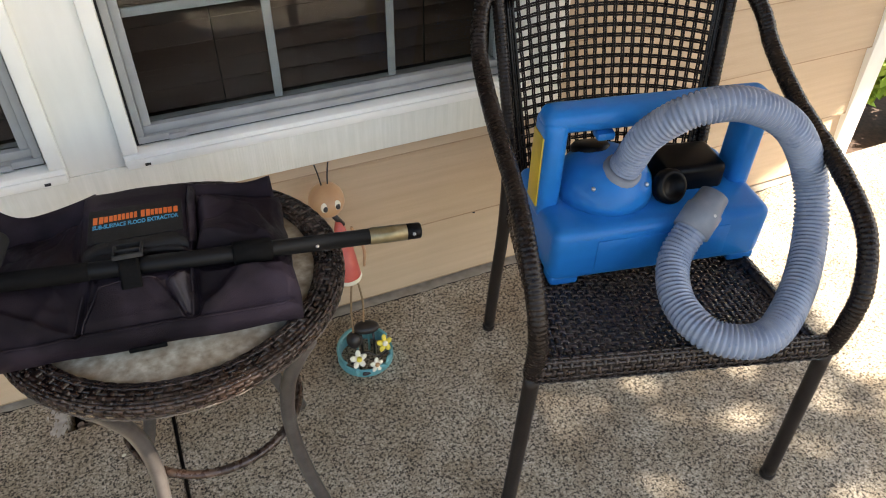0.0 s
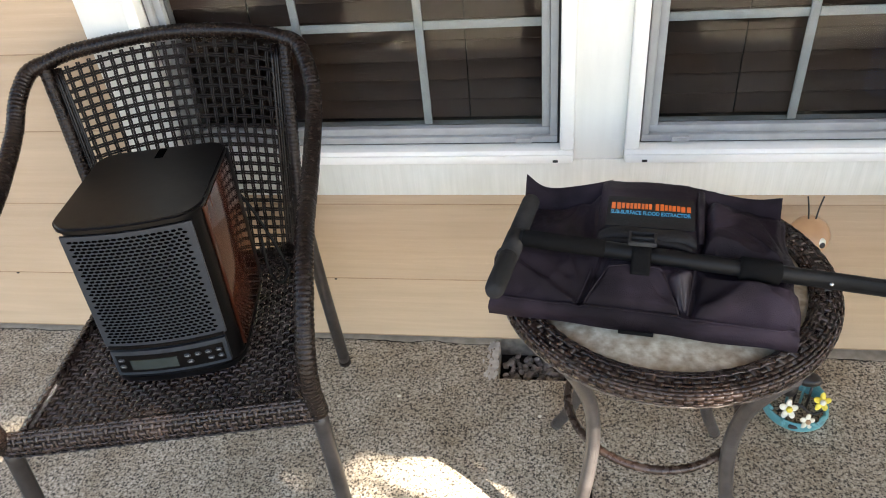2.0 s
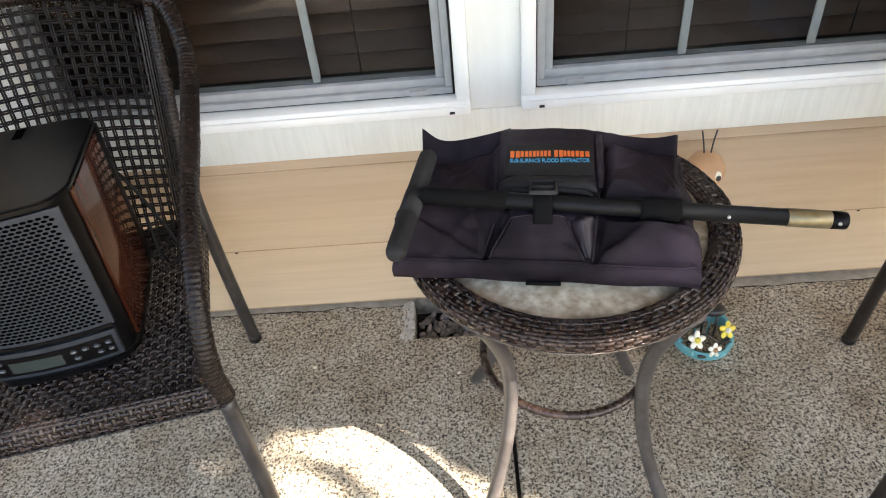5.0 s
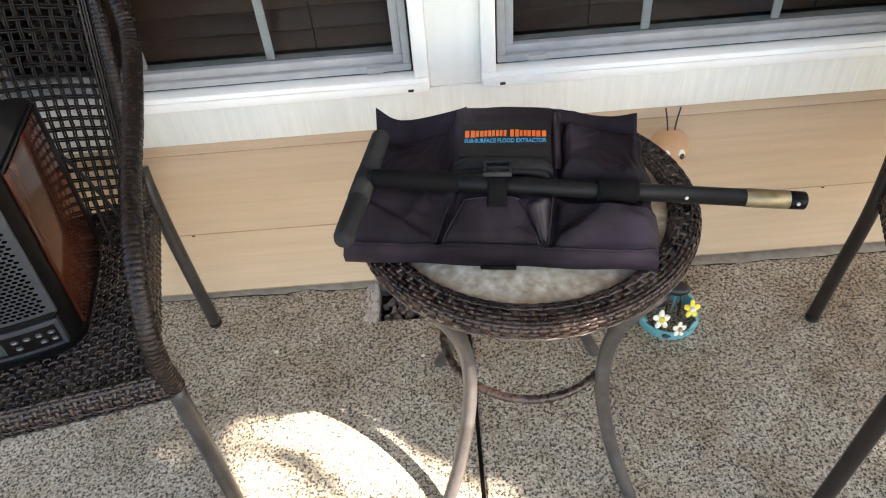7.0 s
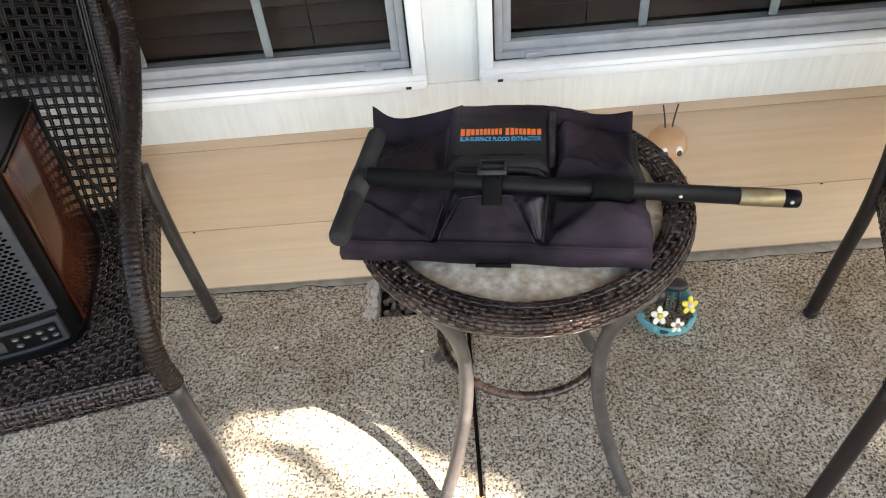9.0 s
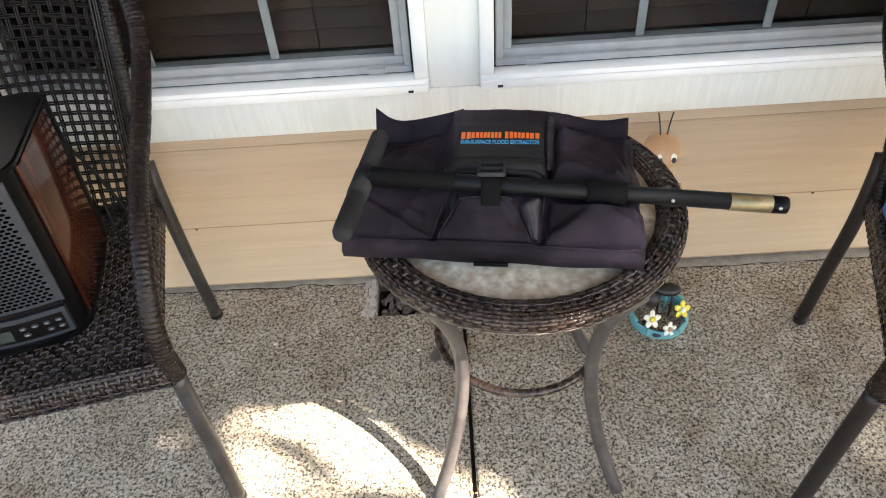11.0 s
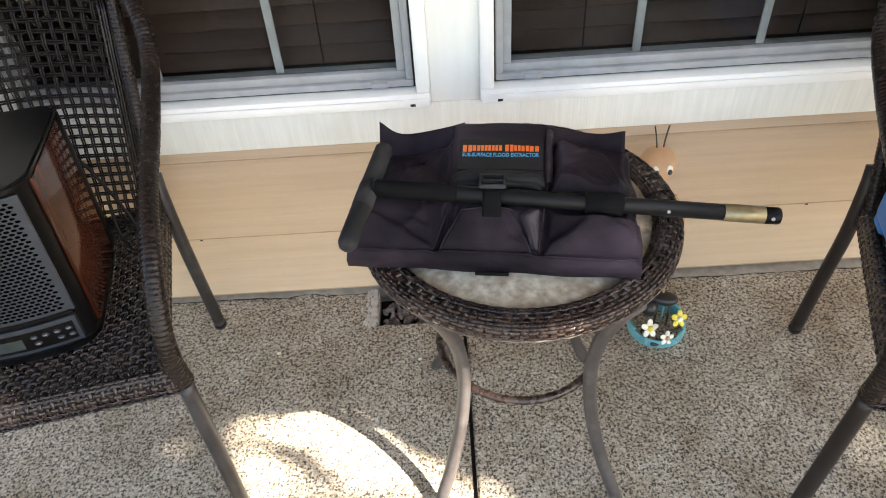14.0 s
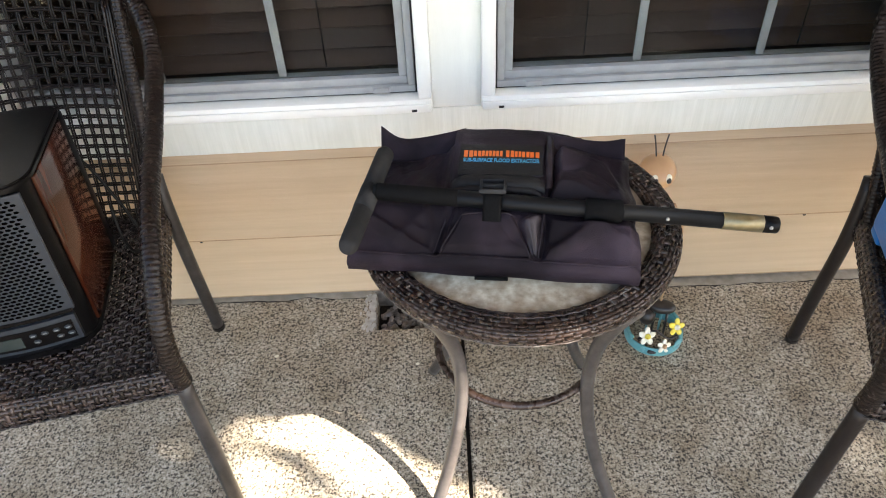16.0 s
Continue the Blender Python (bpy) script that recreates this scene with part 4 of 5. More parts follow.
    for k, w in enumerate((0.0135, 0.011, 0.0095, 0.0095, 0.0095, 0, 0.012, 0.0095, 0.011, 0.0135)):
        if not w:
            x += 0.004
            continue
        tall = 0.0150 if k in (0, 6) else 0.0125
        arc = 0.013 - 6.0 * (x + w / 2) ** 2 * 0.12
        for a, z in ((0.0, 0.42), (0.58, 1.0)):
            box(bm, x + w * a, x + w * z, arc - tall / 2, arc + tall / 2, 0.0012, 0.0018)
        x += w + 0.0012
    part("print_mark", bm, M["orange"], patch, "orange printed mark", smooth=False)
    cu = bpy.data.curves.new("print_line", "FONT")
    cu.body, cu.size, cu.align_x, cu.align_y, cu.extrude = "SUB-SURFACE FLOOD EXTRACTOR", 0.0118, "CENTER", "CENTER", 0.0002
    cu.offset = 0.00025
    tmp = bpy.data.objects.new("print_tmp", cu)
    scene.collection.objects.link(tmp)
    bpy.context.view_layer.update()
    me = bpy.data.meshes.new_from_object(tmp.evaluated_get(bpy.context.evaluated_depsgraph_get()))
    bpy.data.objects.remove(tmp)
    xs = [v.co.x for v in me.vertices]
    sc = 0.113 / (max(xs) - min(xs))
    for v in me.vertices:
        v.co = (v.co.x * sc, v.co.y * 1.0 - 0.0035, v.co.z + 0.0015)
    me.materials.clear()
    me.materials.append(M["cyan"])
    put("print_line", me, patch, "light blue printed line of words")
    # folded gusset beside the front pocket, and the bound side of the flap, in the highlight nylon
    gv = []
    for k in range(17):
        v = 0.010 + 0.046 * k / 16
        u0, u1 = 0.061 - 0.55 * v, 0.064 + 0.10 * v
        for i in range(15):
            q = i / 14
            u = u0 + (u1 - u0) * q
            lift = 0.0085 * math.sin(math.pi * q) * math.sin(math.pi * min(1.0, 0.15 + k / 16)) * (0.45 + 0.55 * math.sin(2.6 * math.pi * q + 1.9 * k / 16) ** 2)
            gv.append((u, v + float(front_shift(u, v)), float(bag_height(np.array(u), np.array(v))) + 0.001 + lift))
    put("gusset", mesh_of("gusset", gv, [(k * 15 + i, k * 15 + i + 1, (k + 1) * 15 + i + 1, (k + 1) * 15 + i) for k in range(16) for i in range(14)], M["gusset"]), bag, "creased nylon gusset of the front pocket")
    gv = []
    for k in range(24):
        v = 0.104 + 0.128 * k / 23
        for i in range(7):
            a = math.pi * i / 6
            gv.append((0.0785 + 0.02 * (v - 0.104) - 0.0065 * math.cos(a), v, 0.084 + 0.0085 * math.sin(a) + 0.006 * float(smoothstep(0.10, 0.18, v)) + 0.0008 * math.sin(v * 160)))
    put("flap_side", mesh_of("flap_side", gv, [(k * 7 + i, k * 7 + i + 1, (k + 1) * 7 + i + 1, (k + 1) * 7 + i) for k in range(23) for i in range(6)], M["gusset"]), bag, "bound nylon edge beside the flap")
    # strap and buckle
    st = [(0.000, v, float(z)) for v, z in ((0.104, 0.093), (0.092, 0.100), (0.082, 0.1030), (0.070, 0.1030), (0.060, 0.0985), (0.050, 0.0850), (0.042, 0.0770))]
    pts, _ = spline(st, 20)
    put("strap", mesh_of("strap", *sweep(pts, 0.013, 8, flat=0.12), M["strap"]), bag, "black webbing strap")
    bm = bmesh.new()
    ring_parts = ((-0.019, 0.019, 0.012, 0.016), (-0.019, 0.019, -0.016, -0.012), (-0.019, -0.015, -0.012, 0.012), (0.015, 0.019, -0.012, 0.012), (-0.015, 0.015, -0.003, 0.001))
    for a, b, c, d in ring_parts:
        box(bm, a, b, c, d, -0.003, 0.0035, bevel=0.0012)
    bk = part("buckle", bm, M["foam"], bag, "black plastic buckle")
    bk.matrix_basis = pose(0.000, 0.0855, 0.1065, -4, 0, 0)
    # loose side flaps standing up at the back corners
    for s, x0, x1, zt in ((-1, -0.193, -0.055, 0.098), (1, 0.203, 0.075, 0.094)):
        n = 22
        fv, ff = [], []
        for i in range(n):
            q = i / (n - 1)
            x = x0 + (x1 - x0) * q
            topz = (0.070 + 0.031 * math.exp(-(q / 0.14) ** 1.4) + 0.030 * q ** 2) if s < 0 else (0.074 + 0.012 * math.exp(-(q / 0.2) ** 1.5) + 0.020 * q ** 2)
            for k in range(6):
                w = k / 5
                fv.append((x - s * 0.004 * w, 0.231 + 0.014 * w ** 2 + 0.006 * math.sin(3 * q) * w, 0.012 + (topz - 0.012) * w))
        for i in range(n - 1):
            for k in range(5):
                ff.append((i * 6 + k, i * 6 + k + 1, (i + 1) * 6 + k + 1, (i + 1) * 6 + k))
        me = mesh_of("side_flap", fv, ff, M["canvas"])
        fl = put("side_flap", me, bag, "loose pointed canvas flap")
        so = fl.modifiers.new("thickness", "SOLIDIFY")
        so.thickness = 0.003
    part("bag_tab", box_bm(-0.022, 0.026, 0.0025, 0.0065, 0.0, 0.006, bevel=0.001), M["strap"], bag)


tool_bag()


# ---- extractor handle lying across the bag ----
def extractor_handle():
    A, B = Vector((-0.048, -0.426, 0.634)), Vector((0.517, -0.484, 0.585))
    d = (B - A).normalized()
    h = empty("extractor_handle", Matrix.Translation(A), "black tubular handle with foam grips, lying across the bag", "handle")
    p = lambda s: tuple(d * s)
    L = (B - A).length
    put("tube", mesh_of("tube", *sweep([p(0.0), p(L - 0.075)], 0.0118, 18), M["tube"]), h, "black anodised tube")
    put("brass_sleeve", mesh_of("brass_sleeve", *sweep([p(L - 0.078), p(L - 0.077), p(L - 0.022), p(L - 0.021)], [0.0115, 0.0126, 0.0126, 0.0115], 18), M["brass"]), h, "tarnished brass sleeve")
    put("end_cap", mesh_of("end_cap", *sweep([p(L - 0.022), p(L - 0.002), p(L), p(L - 0.001), p(L - 0.012)], [0.0122, 0.0122, 0.0112, 0.0088, 0.0085], 18), M["blackplastic"]), h, "black socket end")
    put("sleeve", mesh_of("sleeve", *sweep([p(0.30), p(0.302), p(0.352), p(0.354)], [0.0125, 0.0165, 0.0165, 0.0125], 16), M["strap"]), h, "black webbing band")
    put("foam_wrap", mesh_of("foam_wrap", *sweep([p(0.004), p(0.006), p(0.118), p(0.12)], [0.0118, 0.0126, 0.0126, 0.0118], 16), M["strap"]), h, "worn black foam wrap")
    up = Vector((0, 0, 1))
    side = d.cross(up).normalized()
    for s in (L - 0.155, L - 0.012):
        c = d * s + side * 0.0115 + up * 0.003
        bm = bmesh.new()
        bmesh.ops.create_icosphere(bm, subdivisions=2, radius=0.0028, matrix=Matrix.Translation(c))
        part("rivet", bm, M["metal"], h, "small steel rivet")
    # cross bar with three foam grips
    c0, c1 = Vector((-0.034, -0.322, 0.630)) - A, Vector((-0.079, -0.540, 0.624)) - A
    e = (c1 - c0)
    q = lambda s: tuple(c0 + e * s)
    put("grip", mesh_of("grip", *sweep([q(0.0), q(0.012), q(0.03), q(0.40), q(0.42)], [0.006, 0.0115, 0.0136, 0.0138, 0.0130], 16), M["foam"]), h, "worn grey foam grip")
    put("grip_joint", mesh_of("grip_joint", *sweep([q(0.405), q(0.415), q(0.63), q(0.64)], [0.0130, 0.0146, 0.0146, 0.0130], 16), M["foam"]), h, "grey foam over the T joint")
    put("grip", mesh_of("grip", *sweep([q(0.63), q(0.645), q(0.90), q(0.96), q(0.99), q(1.0)], [0.0125, 0.0138, 0.0138, 0.0134, 0.0105, 0.005], 16), M["foam"]), h, "worn grey foam grip")


extractor_handle()


# ---- heater ----
def plan_outline(hw, d0, d1, r, bow, n=8):
    """Rounded plan with a bowed front: x half width hw, y from d0 (front) to d1."""
    pts = []
    for cx, cy, a0 in ((hw - r, d1 - r, 0), (-(hw - r), d1 - r, 90), (-(hw - r), d0 + r, 180), (hw - r, d0 + r, 270)):
        for k in range(n + 1):
            a = radians(a0 + 90 * k / n)
            pts.append([cx + r * math.cos(a), cy + r * math.sin(a)])
    out = []
    for i, (x, y) in enumerate(pts):
        out.append((x, y - (bow * (1 - (x / hw) ** 2) if y < 0 else 0)))
        nx, ny = pts[(i + 1) % len(pts)]
        if y < d0 + 1e-4 and ny < d0 + 1e-4 and nx - x > 0.02:
            for q in np.linspace(0, 1, 14)[1:-1]:
                xx = x + (nx - x) * q
                out.append((xx, d0 - bow * (1 - (xx / hw) ** 2)))
    return out


def prism(outline, z0, z1, bevel=0.0):
    bm = bmesh.new()
    vs = [bm.verts.new((x, y, z0)) for x, y in outline]
    bm.faces.new(vs)
    ret = bmesh.ops.extrude_face_region(bm, geom=bm.faces[:])
    for v in ret["geom"]:
        if isinstance(v, bmesh.types.BMVert):
            v.co.z = z1
    bmesh.ops.recalc_face_normals(bm, faces=bm.faces)
    if bevel:
        es = [e for e in bm.edges if abs(e.verts[0].co.z - e.verts[1].co.z) < 1e-6]
        bmesh.ops.bevel(bm, geom=es, offset=bevel, segments=3, affect="EDGES")
    return bm


def heater():
    base = CHAIR_L @ UPPER @ pose(0.005, -0.030, 0.4185, -5.5, 0, 1.5)
    h = empty("heater", base, "black heater with cherry wood sides and perforated grille on a chair", "heater")
    HW, F, B, H = 0.105, -0.116, 0.136, 0.287
    part("body", prism(plan_outline(HW - 0.004, F + 0.004, B - 0.004, 0.03, 0.012), 0.012, H - 0.011, 0.001), M["blackplastic"], h)
    part("base", prism(plan_outline(HW, F, B, 0.034, 0.014), 0.0, 0.016, 0.004), M["blackplastic"], h, "black plastic base")
    top = part("top_cover", prism(plan_outline(HW + 0.003, F - 0.003, B + 0.003, 0.036, 0.015), H - 0.011, H, 0.0032), M["blackplastic"], h, "smooth black top cover")
    part("handle_slot", box_bm(-0.007, 0.007, B - 0.042, B - 0.006, H - 0.0005, H + 0.0008, bevel=0.0003), M["void"], top, "dark slot in the top")
    bow = lambda x: F - 0.0135 * (1 - (x / HW) ** 2)

    def bowed(x0, x1, z0, z1, y_off, thick, n=16):
        v, f = [], []
        for i in range(n + 1):
            x = x0 + (x1 - x0) * i / n
            y = bow(x) + y_off
            v += [(x, y, z0), (x, y, z1), (x, y + thick, z1), (x, y + thick, z0)]
        for i in range(n):
            for k in range(4):
                l = (k + 1) % 4
                f.append((i * 4 + k, i * 4 + l, (i + 1) * 4 + l, (i + 1) * 4 + k))
        f += [(3, 2, 1, 0), tuple(n * 4 + k for k in range(4))]
        return v, f

    g = put("grille", mesh_of("grille", *bowed(-0.093, 0.093, 0.074, H - 0.015, 0.000, 0.004), M["grille"], False), h, "charcoal perforated grille")
    put("grille_edge", mesh_of("grille_edge", *bowed(-0.089, 0.089, 0.070, 0.0755, -0.002, 0.006), M["blackplastic"], False), g)
    # perforations: staggered slots
    pv = []
    rows, cols = 33, 18
    for r in range(rows):
        z = 0.083 + (H - 0.015 - 0.009 - 0.083) * r / (rows - 1)
        for c in range(cols):
            x = -0.080 + 0.160 * (c + (0.5 if r % 2 else 0)) / (cols - 0.5)
            if abs(x) > 0.084:
                continue
            y = bow(x) - 0.0005
            pv.append(([(x - 0.0045, y, z), (x - 0.0022, y, z - 0.0019), (x + 0.0022, y, z - 0.0019), (x + 0.0045, y, z), (x + 0.0022, y, z + 0.0019), (x - 0.0022, y, z + 0.0019)], [(0, 1, 2, 3, 4, 5)]))
    holes = put("perforated_sheet", mesh_of("perforated_sheet", *join(*pv), M["void"], False), g, "staggered dark slots")
    holes["kind"] = "stuff"
    panel = put("control_panel", mesh_of("control_panel", *bowed(-0.089, 0.089, 0.020, 0.066, -0.003, 0.008), M["grille"], False), h, "black control panel with display and buttons")
    put("panel_face", mesh_of("panel_face", *bowed(-0.083, 0.083, 0.026, 0.058, -0.0042, 0.002), M["blackplastic"], False), panel)
    put("display", mesh_of("display", *bowed(-0.062, 0.012, 0.031, 0.050, -0.0052, 0.0015), M["lcd"], False), panel, "grey unlit display")
    for bx, bz in ((0.028, 0.048), (0.044, 0.048), (0.060, 0.048), (0.076, 0.048), (0.030, 0.036), (0.062, 0.036), (0.077, 0.036), (-0.075, 0.050), (-0.075, 0.038)):
        b = put("button", mesh_of("button", *lathe([(0.0052, 0), (0.0052, 0.0012), (0.004, 0.002)], 14, pose(bx, bow(bx) - 0.004, bz, 90, 0, 0) @ Matrix.Diagonal((1, 0.7, 1, 1))), M["grille"]), panel)
        put("button_mark", mesh_of("button_mark", *bowed(bx - 0.0026, bx + 0.0026, bz - 0.0009, bz + 0.0009, -0.0066, 0.0006, 2), M["legend"], False), b)
    for s in (-1, 1):
        bm = box_bm(HW - 0.004, HW + 0.0015, F + 0.034, B - 0.030, 0.018, H - 0.013, bevel=0.0012, m=Matrix.Diagonal((s, 1, 1, 1)))
        if s < 0:
            bmesh.ops.reverse_faces(bm, faces=bm.faces[:])
        part("side_panel", bm, M["wood"], h, "glossy cherry wood side panel")
        part("corner_trim", box_bm(*sorted((s * (HW - 0.016), s * (HW + 0.0005))), B - 0.030, B - 0.001, 0.016, H - 0.012, bevel=0.002), M["blackplastic"], h)
    cord = [(0.075, B + 0.002, 0.20), (0.10, B + 0.02, 0.17), (0.128, B + 0.015, 0.10), (0.15, B - 0.002, 0.045), (0.158, B - 0.02, 0.02), (0.14, B - 0.03, 0.006), (0.122, B - 0.01, 0.03), (0.118, B + 0.01, 0.09)]
    tube("power_cord", cord, 0.0028, M["cord"], h, "thin black power cord", 8, 60)


heater()


# ---- blue sprayer with hose ----
def sprayer():
    bigger = Matrix.Translation((-0.0097, 0.0634, -0.062)) @ Matrix.Diagonal((1.05, 1.05, 1.05, 1))
    base = bigger @ pose(0.729, -0.530, 0.4255, 1.5, 0, -12)
    s = empty("sprayer", base, "blue plastic sprayer with grey corrugated hose on a wicker chair", "sprayer")
    W, D, T = 0.385, 0.205, 0.115
    part("tank", box_bm(0, W, 0, D, 0.010, T, bevel=0.018, seg=4), M["blue"], s, "rounded blue plastic tank")
    for fx in (0.004, W - 0.054):
        for fy in (0.004, D - 0.044):
            part("foot", box_bm(fx, fx + 0.05, fy, fy + 0.04, 0.0, 0.02, bevel=0.006, seg=3), M["blue"], s)
    part("front_panel", box_bm(0.075, 0.31, -0.0025, 0.004, 0.030, 0.092, bevel=0.002), M["blue"], s, "raised front panel of the tank")

    for x0 in (-0.004, W - 0.039):
        part("handle_post", box_bm(x0, x0 + 0.039, 0.078, 0.140, T - 0.03, 0.268, bevel=0.014, seg=4), M["blue"], s)
    part("handle", box_bm(-0.0034, W - 0.0006, 0.082, 0.136, 0.242, 0.284, bevel=0.019, seg=5), M["blue"], s, "blue carrying handle")
    part("handle_lug", box_bm(0.085, 0.115, 0.085, 0.112, 0.226, 0.240, bevel=0.004), M["blue"], s)
    part("side_label", box_bm(-0.0062, -0.0030, 0.088, 0.130, 0.110, 0.240, bevel=0.0006), M["yellow"], s, "worn yellow label on the end of the tank")
    dome = put("motor_housing", mesh_of("motor_housing", *lathe([(0.083, 0), (0.083, 0.018), (0.079, 0.034), (0.066, 0.054), (0.048, 0.066), (0.022, 0.071), (0.001, 0.071)], 40, pose(0.122, 0.112, T - 0.004)), M["blue"]), s, "round blue motor housing")
    put("vent_cap", mesh_of("vent_cap", *lathe([(0.034, 0), (0.034, 0.014), (0.028, 0.020), (0.001, 0.021)], 28, pose(0.108, 0.150, T + 0.046, -22, 0, 0)), M["blackplastic"]), dome, "black vent cap")
    for bx, by in ((0.075, 0.05), (0.165, 0.045)):
        bm = bmesh.new()
        bmesh.ops.create_icosphere(bm, subdivisions=2, radius=0.004, matrix=pose(bx, by, T + 0.046))
        part("screw", bm, M["metal"], dome)
    put("knob", mesh_of("knob", *lathe([(0.030, 0), (0.030, 0.014), (0.026, 0.019), (0.020, 0.019), (0.019, 0.014), (0.001, 0.014)], 28, pose(0.218, 0.07, T + 0.018, 60, 0, 10)), M["blackplastic"]), s, "black control knob")
    part("switch_box", box_bm(0.215, 0.33, 0.075, 0.16, T - 0.01, T + 0.045, bevel=0.012, seg=3), M["blackplastic"], s, "black switch housing")
    inv = base.inverted()
    path = [(0.868, -0.480, 0.572), (0.875, -0.500, 0.626), (0.878, -0.530, 0.690), (0.917, -0.570, 0.742), (0.991, -0.594, 0.745), (1.072, -0.615, 0.700), (1.120, -0.640, 0.617), (1.098, -0.693, 0.545), (1.022, -0.758, 0.497), (0.935, -0.795, 0.474), (0.868, -0.758, 0.472), (0.862, -0.685, 0.480), (0.898, -0.622, 0.503), (0.948, -0.598, 0.540)]
    loc = [tuple(inv @ bigger @ Vector(p)) for p in path]
    _, length = spline(loc, 10)
    ribs = int(length / 0.0074)
    pts, _ = spline(loc, ribs * 4 + 1)
    rad = [(0.0225, 0.0258, 0.0268, 0.0258)[i % 4] for i in range(len(pts))]
    hose = put("hose", mesh_of("hose", *sweep(pts, rad, 20), M["hose"]), s, "blue-grey corrugated hose in a loop")
    a, b = np.array(pts[0]), np.array(pts[10])
    put("hose_collar", mesh_of("hose_collar", *sweep([a - (b - a) * 1.0, a - (b - a) * 0.9, a + (b - a) * 1.9, a + (b - a) * 1.95], [0.030, 0.035, 0.0325, 0.027], 20), M["collar"]), hose, "grey collar on the motor housing")
    a, b = np.array(pts[-1]), np.array(pts[-9])
    d = (a - b) / np.linalg.norm(a - b)
    noz = put("nozzle", mesh_of("nozzle", *sweep([a - d * 0.012, a - d * 0.011, a + d * 0.030, a + d * 0.034, a + d * 0.062, a + d * 0.062, a + d * 0.03], [0.026, 0.0305, 0.0305, 0.027, 0.024, 0.020, 0.018], 20), M["collar"]), hose, "grey outlet nozzle with a screw")
    bm = bmesh.new()
    side = np.cross(d, [0, 0, 1.0])
    side /= np.linalg.norm(side)
    if side[1] > 0:
        side = -side
    bmesh.ops.create_icosphere(bm, subdivisions=2, radius=0.004, matrix=Matrix.Translation(Vector(a + d * 0.012 + side * 0.022 + np.array([0, 0, 0.020]))))
    part("screw", bm, M["metal"], noz)


sprayer()


# ---- garden figurine: one plain painted shape ----
def figurine(x, y):
    mats = [M["teal"], M["petal_yellow"], M["petal_white"], M["peach"], M["coral"], M["twine"], M["darkbrown"], M["lcd"]]
    verts, faces, slots = [], [], []

    def add(vf, slot):
        o = len(verts)
        verts.extend(vf[0])
        faces.extend(tuple(i + o for i in f) for f in vf[1])
        slots.extend([slot] * len(vf[1]))

    def ball(c, r, slot, sx=1, sy=1, sz=1, rz=0, rx=0):
        bm = bmesh.new()
        bmesh.ops.create_uvsphere(bm, u_segments=20, v_segments=12, radius=r, matrix=pose(*c, rx, 0, rz) @ Matrix.Diagonal((sx, sy, sz, 1)))
        add(([tuple(v.co) for v in bm.verts], [tuple(v.index for v in f.verts) for f in bm.faces]), slot)
        bm.free()

    # hollow ring base
    ring = lathe([(0.047, 0), (0.052, 0.0), (0.053, 0.002), (0.053, 0.018), (0.051, 0.021), (0.049, 0.018), (0.047, 0)], 40)
    add((ring[0], ring[1][:-2]), 0)
    add(sweep([(0.050 * math.cos(a), 0.050 * math.sin(a), 0.022 + 0.010 * max(0, math.sin(a))) for a in np.linspace(0.3, 3.6, 24)], 0.004, 8), 0)

    def flower(c, r, petals, heart, tilt):
        m = pose(*c, tilt, 0, 20)
        for k in range(5):
            a = 2 * math.pi * k / 5
            p = m @ Vector((r * 0.62 * math.cos(a), r * 0.62 * math.sin(a), 0))
            bm = bmesh.new()
            bmesh.ops.create_uvsphere(bm, u_segments=10, v_segments=6, radius=1, matrix=Matrix.Translation(p) @ m.to_3x3().to_4x4() @ pose(0, 0, 0, 0, 0, math.degrees(a)) @ Matrix.Diagonal((r * 0.5, r * 0.36, 0.0022, 1)))
            add(([tuple(v.co) for v in bm.verts], [tuple(v.index for v in f.verts) for f in bm.faces]), petals)
            bm.free()
        ball(tuple(m @ Vector((0, 0, 0.002))), r * 0.34, heart)

    flower((-0.024, -0.036, 0.040), 0.0165, 2, 1, 55)
    flower((0.032, -0.022, 0.046), 0.0160, 1, 2, 60)
    flower((0.006, -0.048, 0.024), 0.0135, 2, 3, 65)
    for a, b in (((-0.03, -0.04, 0.015), 70), ((0.016, -0.047, 0.016), -30), ((0.036, -0.036, 0.020), 40), ((-0.012, -0.049, 0.012), 10), ((0.042, -0.024, 0.026), 80)):
        ball(a, 0.012, 0 if b != 10 else 6, 1, 0.45, 0.3, b, 50)
    add(sweep(spline([(-0.034, -0.02, 0.014), (-0.01, -0.028, 0.045), (0.018, -0.03, 0.024), (0.04, -0.026, 0.030)], 20)[0], 0.0022, 6), 6)
    verts[:] = [(1.2 * x, 1.2 * y, 1.15 * z) for x, y, z in verts]
    # bench legs and shoes
    for px, py in ((-0.014, 0.012), (0.014, 0.012), (0.020, -0.006), (-0.008, -0.006)):
        add(sweep([(px, py, 0.005), (px, py, 0.078)], 0.0028, 8), 0 if py > 0 else 6)
    ball((-0.026, -0.010, 0.075), 0.018, 6, 0.95, 1.0, 1.15)
    ball((0.006, -0.004, 0.096), 0.019, 6, 1.5, 0.9, 0.8, -15)
    # cord legs
    add(sweep(spline([(-0.026, -0.008, 0.09), (-0.022, 0.0, 0.16), (-0.008, 0.01, 0.25)], 14)[0], 0.0024, 6), 5)
    add(sweep(spline([(0.002, 0.0, 0.105), (0.006, 0.004, 0.17), (-0.004, 0.01, 0.25)], 14)[0], 0.0024, 6), 5)
    # bell body, neck, head, feelers
    m = pose(-0.017, 0.012, 0.235, 0, -3, 0)
